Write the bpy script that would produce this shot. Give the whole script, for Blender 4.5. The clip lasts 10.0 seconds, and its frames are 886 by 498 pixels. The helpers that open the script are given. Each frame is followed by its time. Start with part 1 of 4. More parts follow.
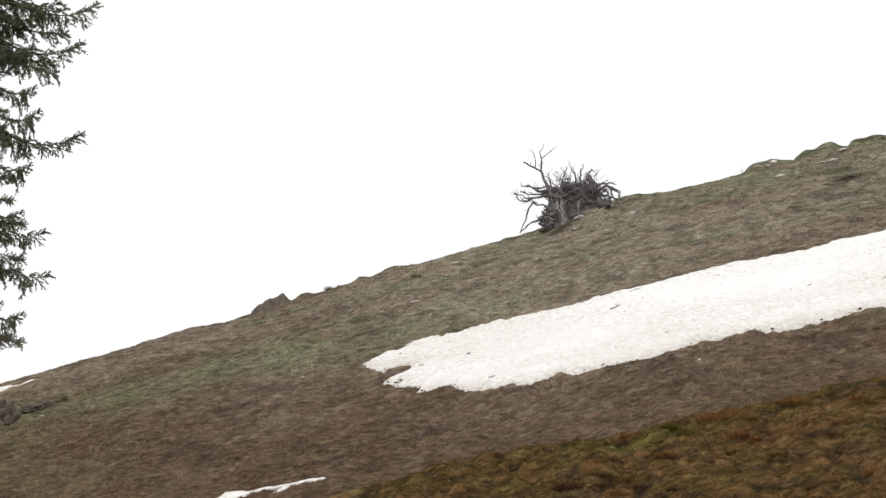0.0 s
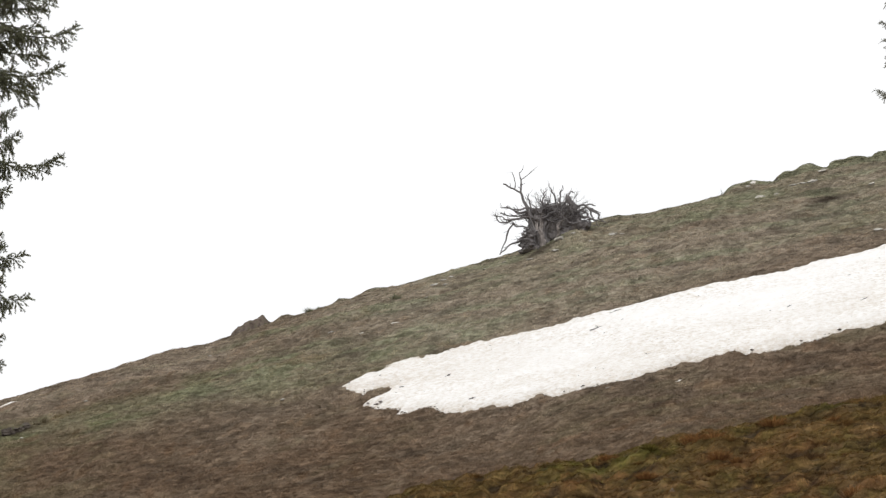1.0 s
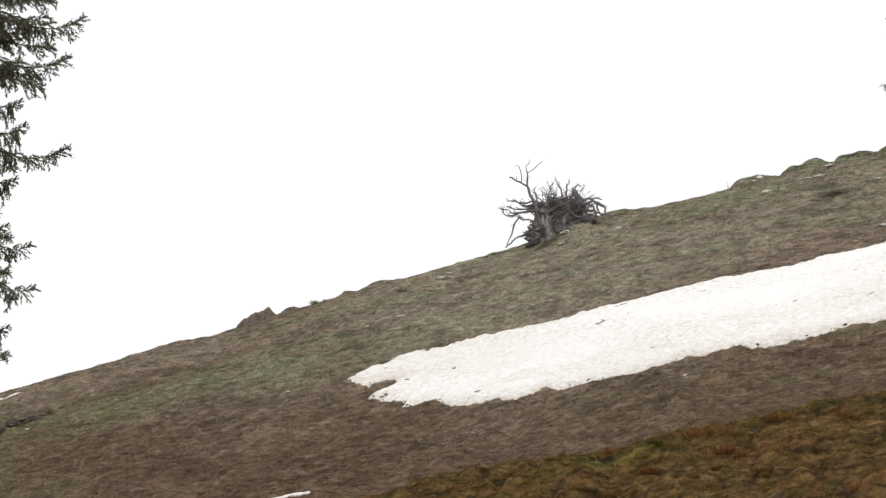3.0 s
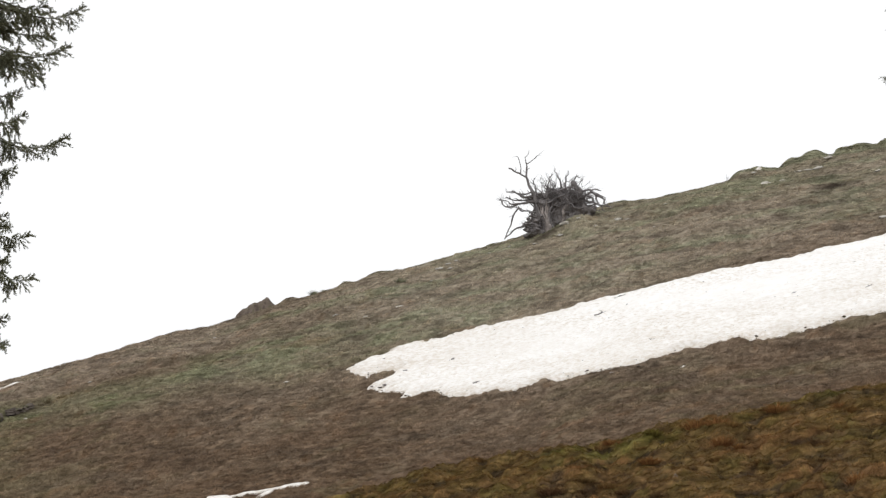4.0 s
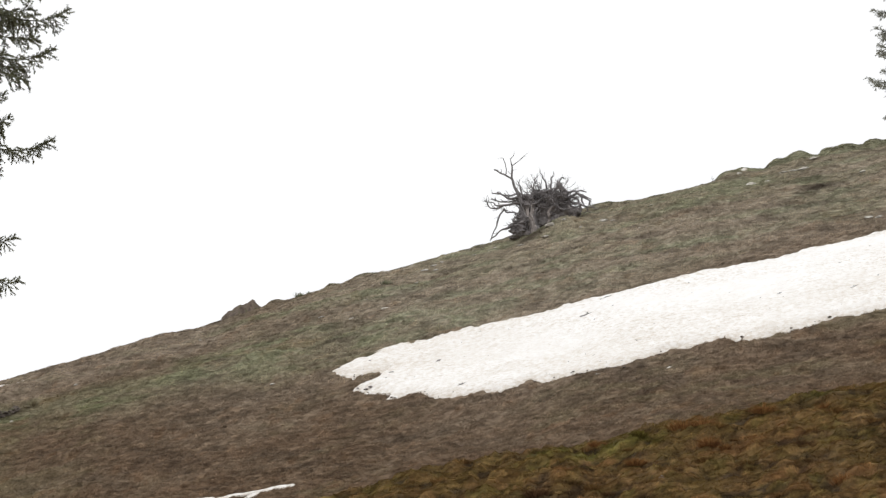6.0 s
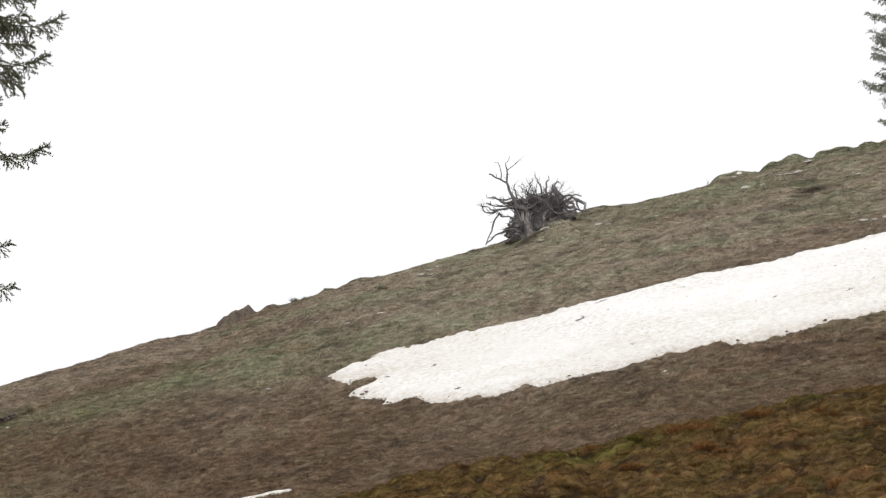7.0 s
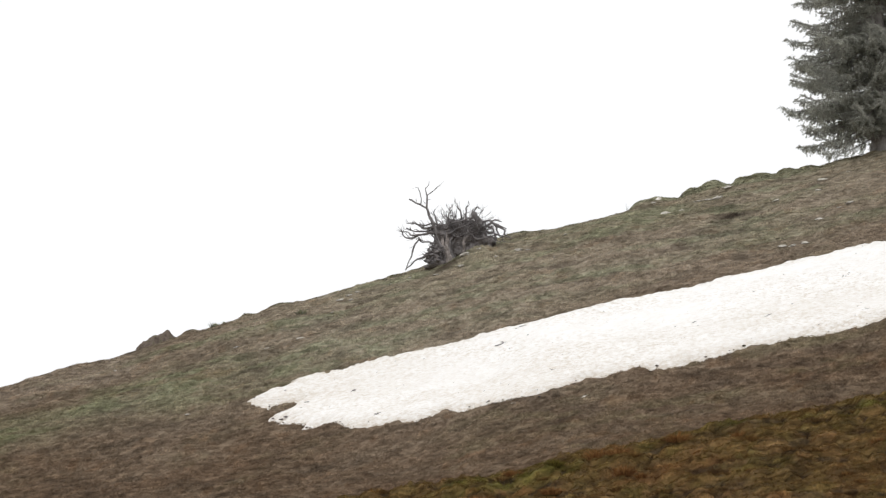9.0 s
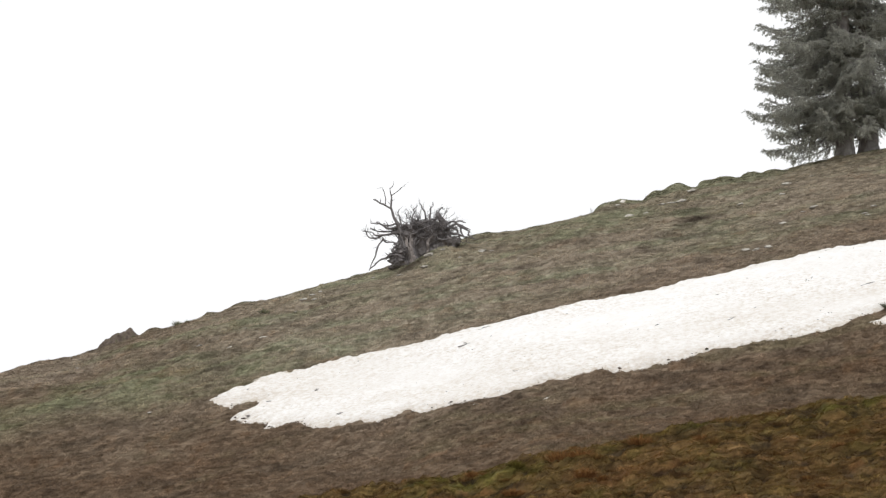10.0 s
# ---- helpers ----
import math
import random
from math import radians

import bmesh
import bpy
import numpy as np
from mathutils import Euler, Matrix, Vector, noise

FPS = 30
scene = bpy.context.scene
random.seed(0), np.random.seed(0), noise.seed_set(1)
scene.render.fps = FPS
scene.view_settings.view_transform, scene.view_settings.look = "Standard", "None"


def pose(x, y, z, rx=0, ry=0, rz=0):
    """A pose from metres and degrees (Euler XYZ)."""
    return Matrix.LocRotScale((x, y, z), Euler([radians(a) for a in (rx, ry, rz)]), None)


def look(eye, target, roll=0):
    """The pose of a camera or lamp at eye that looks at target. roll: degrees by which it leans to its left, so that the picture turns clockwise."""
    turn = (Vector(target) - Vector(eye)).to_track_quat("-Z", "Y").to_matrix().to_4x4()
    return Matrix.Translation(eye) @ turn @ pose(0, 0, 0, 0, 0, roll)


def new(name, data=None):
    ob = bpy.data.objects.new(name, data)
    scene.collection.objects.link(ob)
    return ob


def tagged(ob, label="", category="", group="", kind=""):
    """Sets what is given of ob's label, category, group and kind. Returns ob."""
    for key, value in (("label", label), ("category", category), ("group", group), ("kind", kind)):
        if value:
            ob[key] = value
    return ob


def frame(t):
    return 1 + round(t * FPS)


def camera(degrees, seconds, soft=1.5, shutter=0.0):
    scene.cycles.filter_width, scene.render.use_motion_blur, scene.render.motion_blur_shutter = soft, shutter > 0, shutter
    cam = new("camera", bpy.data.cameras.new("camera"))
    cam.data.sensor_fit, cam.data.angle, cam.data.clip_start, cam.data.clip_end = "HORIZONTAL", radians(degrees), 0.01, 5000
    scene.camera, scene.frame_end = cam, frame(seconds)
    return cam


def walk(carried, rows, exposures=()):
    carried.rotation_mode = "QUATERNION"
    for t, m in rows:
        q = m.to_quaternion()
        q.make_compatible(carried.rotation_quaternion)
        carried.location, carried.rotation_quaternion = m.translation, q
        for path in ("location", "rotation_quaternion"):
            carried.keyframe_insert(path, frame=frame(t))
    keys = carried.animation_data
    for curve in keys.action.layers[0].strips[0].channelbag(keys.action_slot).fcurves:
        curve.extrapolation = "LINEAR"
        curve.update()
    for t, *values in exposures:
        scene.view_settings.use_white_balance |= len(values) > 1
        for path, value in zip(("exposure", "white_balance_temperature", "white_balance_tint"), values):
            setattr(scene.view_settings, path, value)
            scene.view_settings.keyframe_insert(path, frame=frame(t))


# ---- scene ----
cam = camera(16.0, 10.0, soft=1.25)
EYE = 1.6
# seconds, and the turn of a camera held by hand at one spot
TURNS = [
    (0.0, 100.000, 0.000, 0.000),
    (0.5, 100.212, 0.082, 0.046),
    (1.0, 100.393, 0.144, -0.347),
    (1.5, 100.353, 0.111, -0.487),
    (2.0, 100.187, -0.008, -0.217),
    (2.5, 100.281, -0.040, -0.225),
    (2.7, 100.266, -0.082, -0.283),
    (3.8, 100.264, -0.310, -0.203),
    (4.0, 100.099, -0.308, -0.336),
    (4.5, 100.040, -0.300, -0.488),
    (5.0, 100.101, -0.190, -0.569),
    (5.5, 100.233, -0.175, -0.562),
    (5.7, 100.169, -0.150, -0.572),
    (6.8, 100.104, 0.030, -0.572),
    (7.0, 100.212, 0.109, -0.613),
    (7.5, 100.172, 0.319, -0.553),
    (8.0, 100.248, 0.477, -0.806),
    (8.5, 100.411, 0.422, -1.494),
    (9.0, 100.666, 0.282, -2.063),
    (9.5, 100.897, 0.065, -2.519),
    (10.0, 100.676, -0.138, -2.810),
]
walk(cam, [(t, pose(0, 0, EYE, rx, ry, rz)) for t, rx, ry, rz in TURNS], exposures=((0, 0.0), (10, 0.0)))

# ---- light: a bright, even overcast sky and a weak, wide sun ----
world = bpy.data.worlds.new("overcast_sky")
scene.world = world
world.use_nodes = True
wn, wl = world.node_tree.nodes, world.node_tree.links
wn.clear()
sky = wn.new("ShaderNodeTexSky")
sky.sky_type, sky.sun_disc, sky.sun_elevation, sky.sun_rotation = "NISHITA", False, radians(48), radians(215)
clear = wn.new("ShaderNodeBackground")
clear.inputs["Strength"].default_value = 0.08
cloud = wn.new("ShaderNodeBackground")
cloud.inputs["Color"].default_value = (1.0, 1.0, 1.0, 1)
cloud.inputs["Strength"].default_value = 1.08
both = wn.new("ShaderNodeMixShader")
both.inputs[0].default_value = 0.93
wout = wn.new("ShaderNodeOutputWorld")
wl.new(sky.outputs[0], clear.inputs["Color"])
wl.new(clear.outputs[0], both.inputs[1])
wl.new(cloud.outputs[0], both.inputs[2])
wl.new(both.outputs[0], wout.inputs[0])
sun = new("sun", bpy.data.lights.new("sun", "SUN"))
sun.data.energy, sun.data.angle, sun.data.color = 0.6, radians(25), (1.0, 0.97, 0.93)
sun.matrix_world = look((-40, -57, 78), (0, 0, 0))


# ---- materials ----
def material(name, rough=0.9, spec=0.2):
    m = bpy.data.materials.new(name)
    m.use_nodes = True
    b = m.node_tree.nodes["Principled BSDF"]
    b.inputs["Roughness"].default_value = rough
    b.inputs["Specular IOR Level"].default_value = spec
    return m, m.node_tree.nodes, m.node_tree.links, b


def noise_node(nodes, links, size, detail=4.0, rough=0.6, stretch=None, turn=0.0):
    """Noise by place, with features of that size in metres; turn and stretch draw them out along the slope's contours."""
    tex = nodes.new("ShaderNodeTexNoise")
    tex.inputs["Scale"].default_value, tex.inputs["Detail"].default_value, tex.inputs["Roughness"].default_value = 1 / size, detail, rough
    out = nodes.new("ShaderNodeNewGeometry").outputs["Position"]
    for kind, value in (("Rotation", (0, 0, turn)), ("Scale", stretch or (1, 1, 1))):
        mp = nodes.new("ShaderNodeMapping")
        mp.inputs[kind].default_value = value
        links.new(out, mp.inputs["Vector"])
        out = mp.outputs[0]
    links.new(out, tex.inputs["Vector"])
    return tex.outputs["Fac"]


def remap(nodes, links, value, a, b, c=0.0, d=1.0):
    n = nodes.new("ShaderNodeMapRange")
    n.inputs["From Min"].default_value, n.inputs["From Max"].default_value = a, b
    n.inputs["To Min"].default_value, n.inputs["To Max"].default_value = c, d
    links.new(value, n.inputs["Value"])
    return n.outputs[0]


def times(nodes, links, a, b):
    n = nodes.new("ShaderNodeMath")
    n.operation = "MULTIPLY"
    links.new(a, n.inputs[0])
    links.new(b, n.inputs[1])
    return n.outputs[0]


def blend(nodes, links, fac, a, b, mode="MIX"):
    n = nodes.new("ShaderNodeMix")
    n.data_type, n.blend_type = "RGBA", mode
    for socket, value in ((n.inputs[0], fac), (n.inputs[6], a), (n.inputs[7], b)):
        if isinstance(value, (tuple, float, int)):
            socket.default_value = (*value, 1) if isinstance(value, tuple) else value
        else:
            links.new(value, socket)
    return n.outputs[2]


def bump(nodes, links, bsdf, height, strength, distance):
    n = nodes.new("ShaderNodeBump")
    n.inputs["Strength"].default_value, n.inputs["Distance"].default_value = strength, distance
    links.new(height, n.inputs["Height"])
    links.new(n.outputs[0], bsdf.inputs["Normal"])


def attribute(nodes, name):
    n = nodes.new("ShaderNodeAttribute")
    n.attribute_name = name
    return n.outputs["Fac"]


def turf_material(name, blades):
    """Matted spring grass: brown thatch, green regrowth, rusty tussocks, bare earth; paler mixes carry painted mist
    haze.
    """
    m, n, l, b = material(name, 0.92, 0.12)
    fine = noise_node(n, l, 0.10, 3.0, 0.65)
    mid = noise_node(n, l, 0.17, 4.0, 0.66, (0.34, 1.0, 1.0), 0.25)
    wide = noise_node(n, l, 2.6, 4.0, 0.6, (0.6, 1.0, 1.0), 0.25)
    brown = blend(n, l, remap(n, l, mid, 0.36, 0.64), (0.102, 0.064, 0.039), (0.226, 0.150, 0.093))
    brown = blend(n, l, remap(n, l, wide, 0.42, 0.66, 0.0, 0.8), brown, blend(n, l, remap(n, l, mid, 0.36, 0.64), (0.127, 0.091, 0.060), (0.269, 0.202, 0.138)))
    green = blend(n, l, remap(n, l, mid, 0.34, 0.68), (0.110, 0.116, 0.046), (0.235, 0.240, 0.108))
    olive = blend(n, l, remap(n, l, mid, 0.34, 0.66), (0.092, 0.056, 0.024), (0.318, 0.190, 0.078))
    lush = blend(n, l, remap(n, l, mid, 0.34, 0.66), (0.094, 0.084, 0.021), (0.235, 0.202, 0.052))
    rust = blend(n, l, remap(n, l, fine, 0.3, 0.7), (0.200, 0.092, 0.036), (0.430, 0.220, 0.088))
    # bare earth, and the dark tone that paints shade into hollows
    earth = blend(n, l, remap(n, l, fine, 0.3, 0.7), (0.034, 0.025, 0.019), (0.080, 0.060, 0.044))
    # these two lighter mixes put mist haze into the turf's base colour
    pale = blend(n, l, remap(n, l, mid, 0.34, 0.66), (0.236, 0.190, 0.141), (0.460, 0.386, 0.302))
    hazed_green = blend(n, l, remap(n, l, mid, 0.34, 0.66), (0.186, 0.184, 0.118), (0.415, 0.408, 0.288))
    pale = blend(n, l, attribute(n, "green"), pale, hazed_green)
    c = blend(n, l, attribute(n, "green"), brown, green)
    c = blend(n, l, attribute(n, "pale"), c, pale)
    c = blend(n, l, attribute(n, "fold"), c, blend(n, l, attribute(n, "green"), olive, lush))
    c = blend(n, l, attribute(n, "rust"), c, rust)
    c = blend(n, l, attribute(n, "earth"), c, earth)
    if blades:
        geo = n.new("ShaderNodeNewGeometry")
        c = blend(n, l, 1.0, c, remap(n, l, geo.outputs["Random Per Island"], 0.0, 1.0, 0.93, 1.10), "MULTIPLY")
        c = blend(n, l, 1.0, c, remap(n, l, attribute(n, "age"), 0.0, 1.0, 0.6, 1.45), "MULTIPLY")
        glow = n.new("ShaderNodeBsdfTranslucent")
        l.new(c, glow.inputs["Color"])
        mix = n.new("ShaderNodeMixShader")
        mix.inputs[0].default_value = 0.3
        l.new(b.outputs[0], mix.inputs[1])
        l.new(glow.outputs[0], mix.inputs[2])
        l.new(mix.outputs[0], n["Material Output"].inputs[0])
    else:
        c = blend(n, l, 1.0, c, remap(n, l, fine, 0.25, 0.75, 0.6, 1.0), "MULTIPLY")
        bump(n, l, b, fine, 0.6, 0.05)
    l.new(c, b.inputs["Base Color"])
    return m


def snow_material():
    m, n, l, b = material("old_snow", 0.55, 0.25)
    fine = noise_node(n, l, 0.13, 5.0, 0.72, (0.6, 1.0, 1.0), 0.25)
    mid = noise_node(n, l, 0.5, 4.0, 0.65, (0.6, 1.0, 1.0), 0.25)
    streak = noise_node(n, l, 2.4, 4.0, 0.6, (0.35, 1.0, 1.0), 0.3)
    # tan dirt flecks that also paint in the shading of small sun cups
    dirt_and_shade = times(n, l, remap(n, l, streak, 0.36, 0.66, 0.12, 0.8), remap(n, l, fine, 0.47, 0.62, 0.0, 1.0))
    c = blend(n, l, remap(n, l, mid, 0.40, 0.62), (0.90, 0.885, 0.865), (0.945, 0.94, 0.93))
    c = blend(n, l, dirt_and_shade, c, (0.62, 0.55, 0.47))
    c = blend(n, l, remap(n, l, fine, 0.63, 0.72, 0.0, 0.5), c, (0.45, 0.40, 0.35))
    c = blend(n, l, times(n, l, attribute(n, "rim"), remap(n, l, fine, 0.35, 0.6, 0.15, 0.8)), c, (0.52, 0.45, 0.37))
    c = blend(n, l, times(n, l, attribute(n, "grime"), remap(n, l, fine, 0.36, 0.60, 0.12, 1.0)), c, (0.68, 0.62, 0.545))
    l.new(c, b.inputs["Base Color"])
    bump(n, l, b, mid, 0.5, 0.10)
    return m


def wood_material(name, dark, light, size=0.05):
    m, n, l, b = material(name, 0.85, 0.2)
    grain = noise_node(n, l, size, 5.0, 0.7, (1.0, 1.0, 0.25))
    blotch = noise_node(n, l, 0.4, 3.0, 0.6)
    c = blend(n, l, remap(n, l, grain, 0.3, 0.7), dark, light)
    c = blend(n, l, 1.0, c, remap(n, l, blotch, 0.3, 0.7, 0.6, 1.25), "MULTIPLY")
    l.new(c, b.inputs["Base Color"])
    bump(n, l, b, grain, 0.6, 0.02)
    return m


def needle_material(name, dark, light, gloss=0.0, thin=0.2):
    """Needles; a weighted coat and sheen brighten them, in place of haze on far trees; thin: how far light passes
    through them.
    """
    m, n, l, b = material(name, 0.6, 0.25)
    b.inputs["Coat Weight"].default_value, b.inputs["Coat Roughness"].default_value, b.inputs["Coat IOR"].default_value = gloss, 0.45, 1.6
    b.inputs["Sheen Weight"].default_value, b.inputs["Sheen Roughness"].default_value = 0.6 * gloss, 0.5
    geo = n.new("ShaderNodeNewGeometry")
    clump = noise_node(n, l, 0.5, 3.0, 0.6)
    c = blend(n, l, geo.outputs["Random Per Island"], dark, light)
    c = blend(n, l, 1.0, c, remap(n, l, clump, 0.3, 0.7, 0.65, 1.35), "MULTIPLY")
    l.new(c, b.inputs["Base Color"])
    glow = n.new("ShaderNodeBsdfTranslucent")
    l.new(c, glow.inputs["Color"])
    mix = n.new("ShaderNodeMixShader")
    mix.inputs[0].default_value = thin
    l.new(b.outputs[0], mix.inputs[1])
    l.new(glow.outputs[0], mix.inputs[2])
    l.new(mix.outputs[0], n["Material Output"].inputs[0])
    return m


def stone_material(name, dark, light, moss):
    m, n, l, b = material(name, 0.9, 0.2)
    info = n.new("ShaderNodeObjectInfo")
    coarse = noise_node(n, l, 0.25, 5.0, 0.65)
    fine = noise_node(n, l, 0.04, 4.0, 0.7)
    c = blend(n, l, remap(n, l, coarse, 0.32, 0.68), dark, light)
    c = blend(n, l, 1.0, c, remap(n, l, fine, 0.3, 0.7, 0.75, 1.2), "MULTIPLY")
    c = blend(n, l, 1.0, c, remap(n, l, info.outputs["Random"], 0, 1, 0.75, 1.15), "MULTIPLY")
    c = blend(n, l, remap(n, l, coarse, 0.56, 0.64, 0.0, moss), c, (0.07, 0.075, 0.028))
    l.new(c, b.inputs["Base Color"])
    bump(n, l, b, coarse, 0.8, 0.05)
    return m


TURF, BLADES = turf_material("matted_turf", False), turf_material("grass_blades", True)
SNOW = snow_material()
# weathered deadwood and root soil, both lightened further to carry painted mist haze
DEADWOOD = wood_material("hazed_weathered_deadwood", (0.135, 0.125, 0.126), (0.275, 0.258, 0.259))
PALEWOOD = wood_material("bleached_wood", (0.170, 0.150, 0.142), (0.400, 0.360, 0.340), 0.07)
ROOTSOIL = wood_material("hazed_root_soil", (0.160, 0.147, 0.146), (0.290, 0.270, 0.267), 0.10)
BARK = wood_material("spruce_bark", (0.045, 0.038, 0.032), (0.110, 0.095, 0.082), 0.09)
NEEDLES = needle_material("dark_spruce_needles", (0.135, 0.140, 0.098), (0.265, 0.270, 0.160), 0.4, 0.5)
# crest trees: needle and bark colours lightened, with mist haze painted in
HAZED_NEEDLES = needle_material("haze_paled_needles", (0.440, 0.442, 0.405), (0.500, 0.503, 0.452), 0.1, 0.66)
HAZED_BARK = wood_material("haze_paled_bark", (0.27, 0.255, 0.25), (0.42, 0.40, 0.39), 0.09)
LIMESTONE = stone_material("pale_limestone", (0.36, 0.335, 0.30), (0.66, 0.625, 0.57), 0.4)
BROWNROCK = stone_material("earthy_brown_rock", (0.078, 0.060, 0.048), (0.205, 0.165, 0.136), 0.7)
GREYROCK = stone_material("mossy_grey_rock", (0.070, 0.057, 0.048), (0.165, 0.138, 0.118), 0.8)


# ---- the lie of the land ----
# The hillside: a crest 140 m off, rising to the right, a slope in front of it, and a nearer fold of ground.
CREST_Y = 140.0
CREST_X = (-400, -26, -21.3, -19.8, -14.8, -9.75, -3.66, -0.61, 3.47, 8.08, 11.54, 15.77, 20.1, 22.7, 27.1, 40, 400)
CREST_Z = (14.8, 18.5, 19.5, 20.0, 21.42, 22.83, 24.72, 25.60, 26.76, 28.30, 29.06, 30.06, 31.14, 31.84, 32.78, 34.5, 36.0)
# knolls and turf steps on the crest: along, height, and how far each falls off downhill and uphill
KNOLLS = ((-11.7, 0.10, 0.35, 0.8), (-9.0, -0.10, 0.9, 0.9), (-7.25, 0.16, 0.42, 0.42), (-6.3, 0.26, 0.32, 0.5), (-3.75, 0.18, 0.22, 0.4), (-2.4, 0.22, 0.5, 0.8), (2.3, 0.05, 0.9, 0.9), (8.1, 0.30, 0.9, 0.8), (9.0, 0.10, 0.4, 0.7), (15.4, 0.12, 1.6, 1.6), (18.2, 0.18, 1.2, 1.6),
          (14.05, 0.36, 0.42, 0.9), (15.1, 0.16, 0.5, 0.5), (16.33, 0.38, 0.36, 0.55), (17.28, 0.50, 0.46, 0.62), (18.55, 0.24, 0.16, 0.35), (19.5, 0.30, 0.7, 0.7), (20.75, 0.38, 0.4, 0.5), (21.6, 0.2, 0.25, 0.5))


def lattice(ix, iy, seed):
    """A fixed random number from 0 to 1 for each lattice point."""
    h = (ix.astype(np.int64) * 374761393 + iy.astype(np.int64) * 668265263 + seed * 974711) & 0x7FFFFFFF
    h = ((h ^ (h >> 13)) * 1274126177) & 0x7FFFFFFF
    return ((h ^ (h >> 16)) & 0xFFFF) / 65535.0


def wave(x, y, size, seed):
    """Smooth noise from -1 to 1 with features of that size."""
    x, y = np.asarray(x, float) / size, np.asarray(y, float) / size
    ix, iy = np.floor(x), np.floor(y)
    u, v = x - ix, y - iy
    u, v = u * u * u * (u * (6 * u - 15) + 10), v * v * v * (v * (6 * v - 15) + 10)
    a, b = lattice(ix, iy, seed), lattice(ix + 1, iy, seed)
    c, d = lattice(ix, iy + 1, seed), lattice(ix + 1, iy + 1, seed)
    return 2 * ((a * (1 - u) + b * u) * (1 - v) + (c * (1 - u) + d * u) * v) - 1


def step(a, b, x):
    s = np.clip((np.asarray(x, float) - a) / (b - a), 0, 1)
    return s * s * (3 - 2 * s)


def crest(x):
    x = np.asarray(x, float)
    z = sum(np.interp(x + d, CREST_X, CREST_Z) for d in (-1.2, -0.6, 0, 0.6, 1.2)) / 5
    return z


def soft_max(a, b, k):
    return 0.5 * (a + b + np.sqrt((a - b) ** 2 + k * k))


def hill(x, y):
    """The ground's height without its turf."""
    x, y = np.asarray(x, float), np.asarray(y, float)
    u = CREST_Y - y
    front = 0.55 * (np.sqrt(u * u + 16) - 4)
    back = 0.30 * (np.sqrt(u * u + 9) - 3)
    z = crest(x) - np.where(u > 0, front, back)
    for kx, kh, down, up in KNOLLS:
        z = z + kh * np.exp(-np.abs((x - kx) / np.where(x < kx, down, up)) ** 2.8) * np.exp(-((u - 0.2) / (0.9 + 0.6 * up)) ** 2)
    z = z + 0.42 * np.exp(-((x - 6.4) / 0.9) ** 2 - ((y - 136.1) / 0.8) ** 2)
    z = z + 0.16 * wave(x, y, 3.1, 4) * step(0, 5, u) + 0.5 * wave(x, y, 11, 5) * step(2, 16, u)
    fold = np.interp(x, (-60, -10, -1.2, -0.34, 1, 2.35, 3.75, 4.4, 5.6, 6.5, 7.4, 8.8, 10.26, 11.3, 12.1, 13.7, 15.5, 22, 60), (-1.62, 7.38, 9.58, 9.87, 10.17, 10.29, 10.64, 10.62, 11.04, 11.21, 11.36, 11.74, 12.05, 12.22, 12.33, 12.73, 12.83, 14.03, 20.03)) + 0.05 * wave(x, y, 3.5, 6)
    v = y - 80
    fold = fold - np.where(v > 0, 0.34 * (np.sqrt(v * v + 4) - 2), 0.30 * (np.sqrt(v * v + 4) - 2))
    z = soft_max(z, fold, 0.8)
    low = 0.25 * wave(x, y, 20, 7) - 22 * step(170, 600, y)
    return soft_max(z, low - 0.2, 0.8)


def contour(x, y):
    """Places along and across the slope's contours."""
    return 0.969 * x - 0.247 * y, 0.247 * x + 0.969 * y


def turf(x, y):
    """Tussocks, small steps and hollows of the matted grass, drawn out along the contours."""
    x, y = np.asarray(x, float), np.asarray(y, float)
    s, n = contour(x, y)
    n = n + 0.10 * wave(s, n, 1.3, 11)
    a = wave(0.38 * s, n, 0.28, 12)
    b = wave(0.5 * s, n, 0.16, 13)
    c = wave(0.26 * s, n, 0.6, 14)
    big = step(-0.2, 0.7, wave(x, y, 2.6, 15))
    near = step(92, 82, y)
    lumps = near * (0.04 * wave(x, 0.4 * y, 0.9, 16) + 0.11 * np.maximum(wave(0.7 * x, 0.38 * y, 0.24, 17), -0.4) + 0.05 * wave(x, 0.5 * y, 0.13, 18))
    return lumps + 0.060 * a * (0.5 + 0.8 * big) + 0.050 * b + 0.055 * c * (0.4 + big)


def ground(x, y):
    near = step(160, 145, y) * step(-60, -40, x) * step(80, 60, x)
    return hill(x, y) + turf(x, y) * near


# ---- helpers for meshes ----
def mesh_of(name, verts, faces, *mats, smooth=False, slots=None):
    me = bpy.data.meshes.new(name)
    me.from_pydata([tuple(v) for v in verts], [], faces)
    for m in mats:
        me.materials.append(m)
    if slots is not None:
        me.polygons.foreach_set("material_index", np.asarray(slots, np.int32))
    if smooth:
        me.polygons.foreach_set("use_smooth", np.ones(len(me.polygons), bool))
    me.update()
    return me


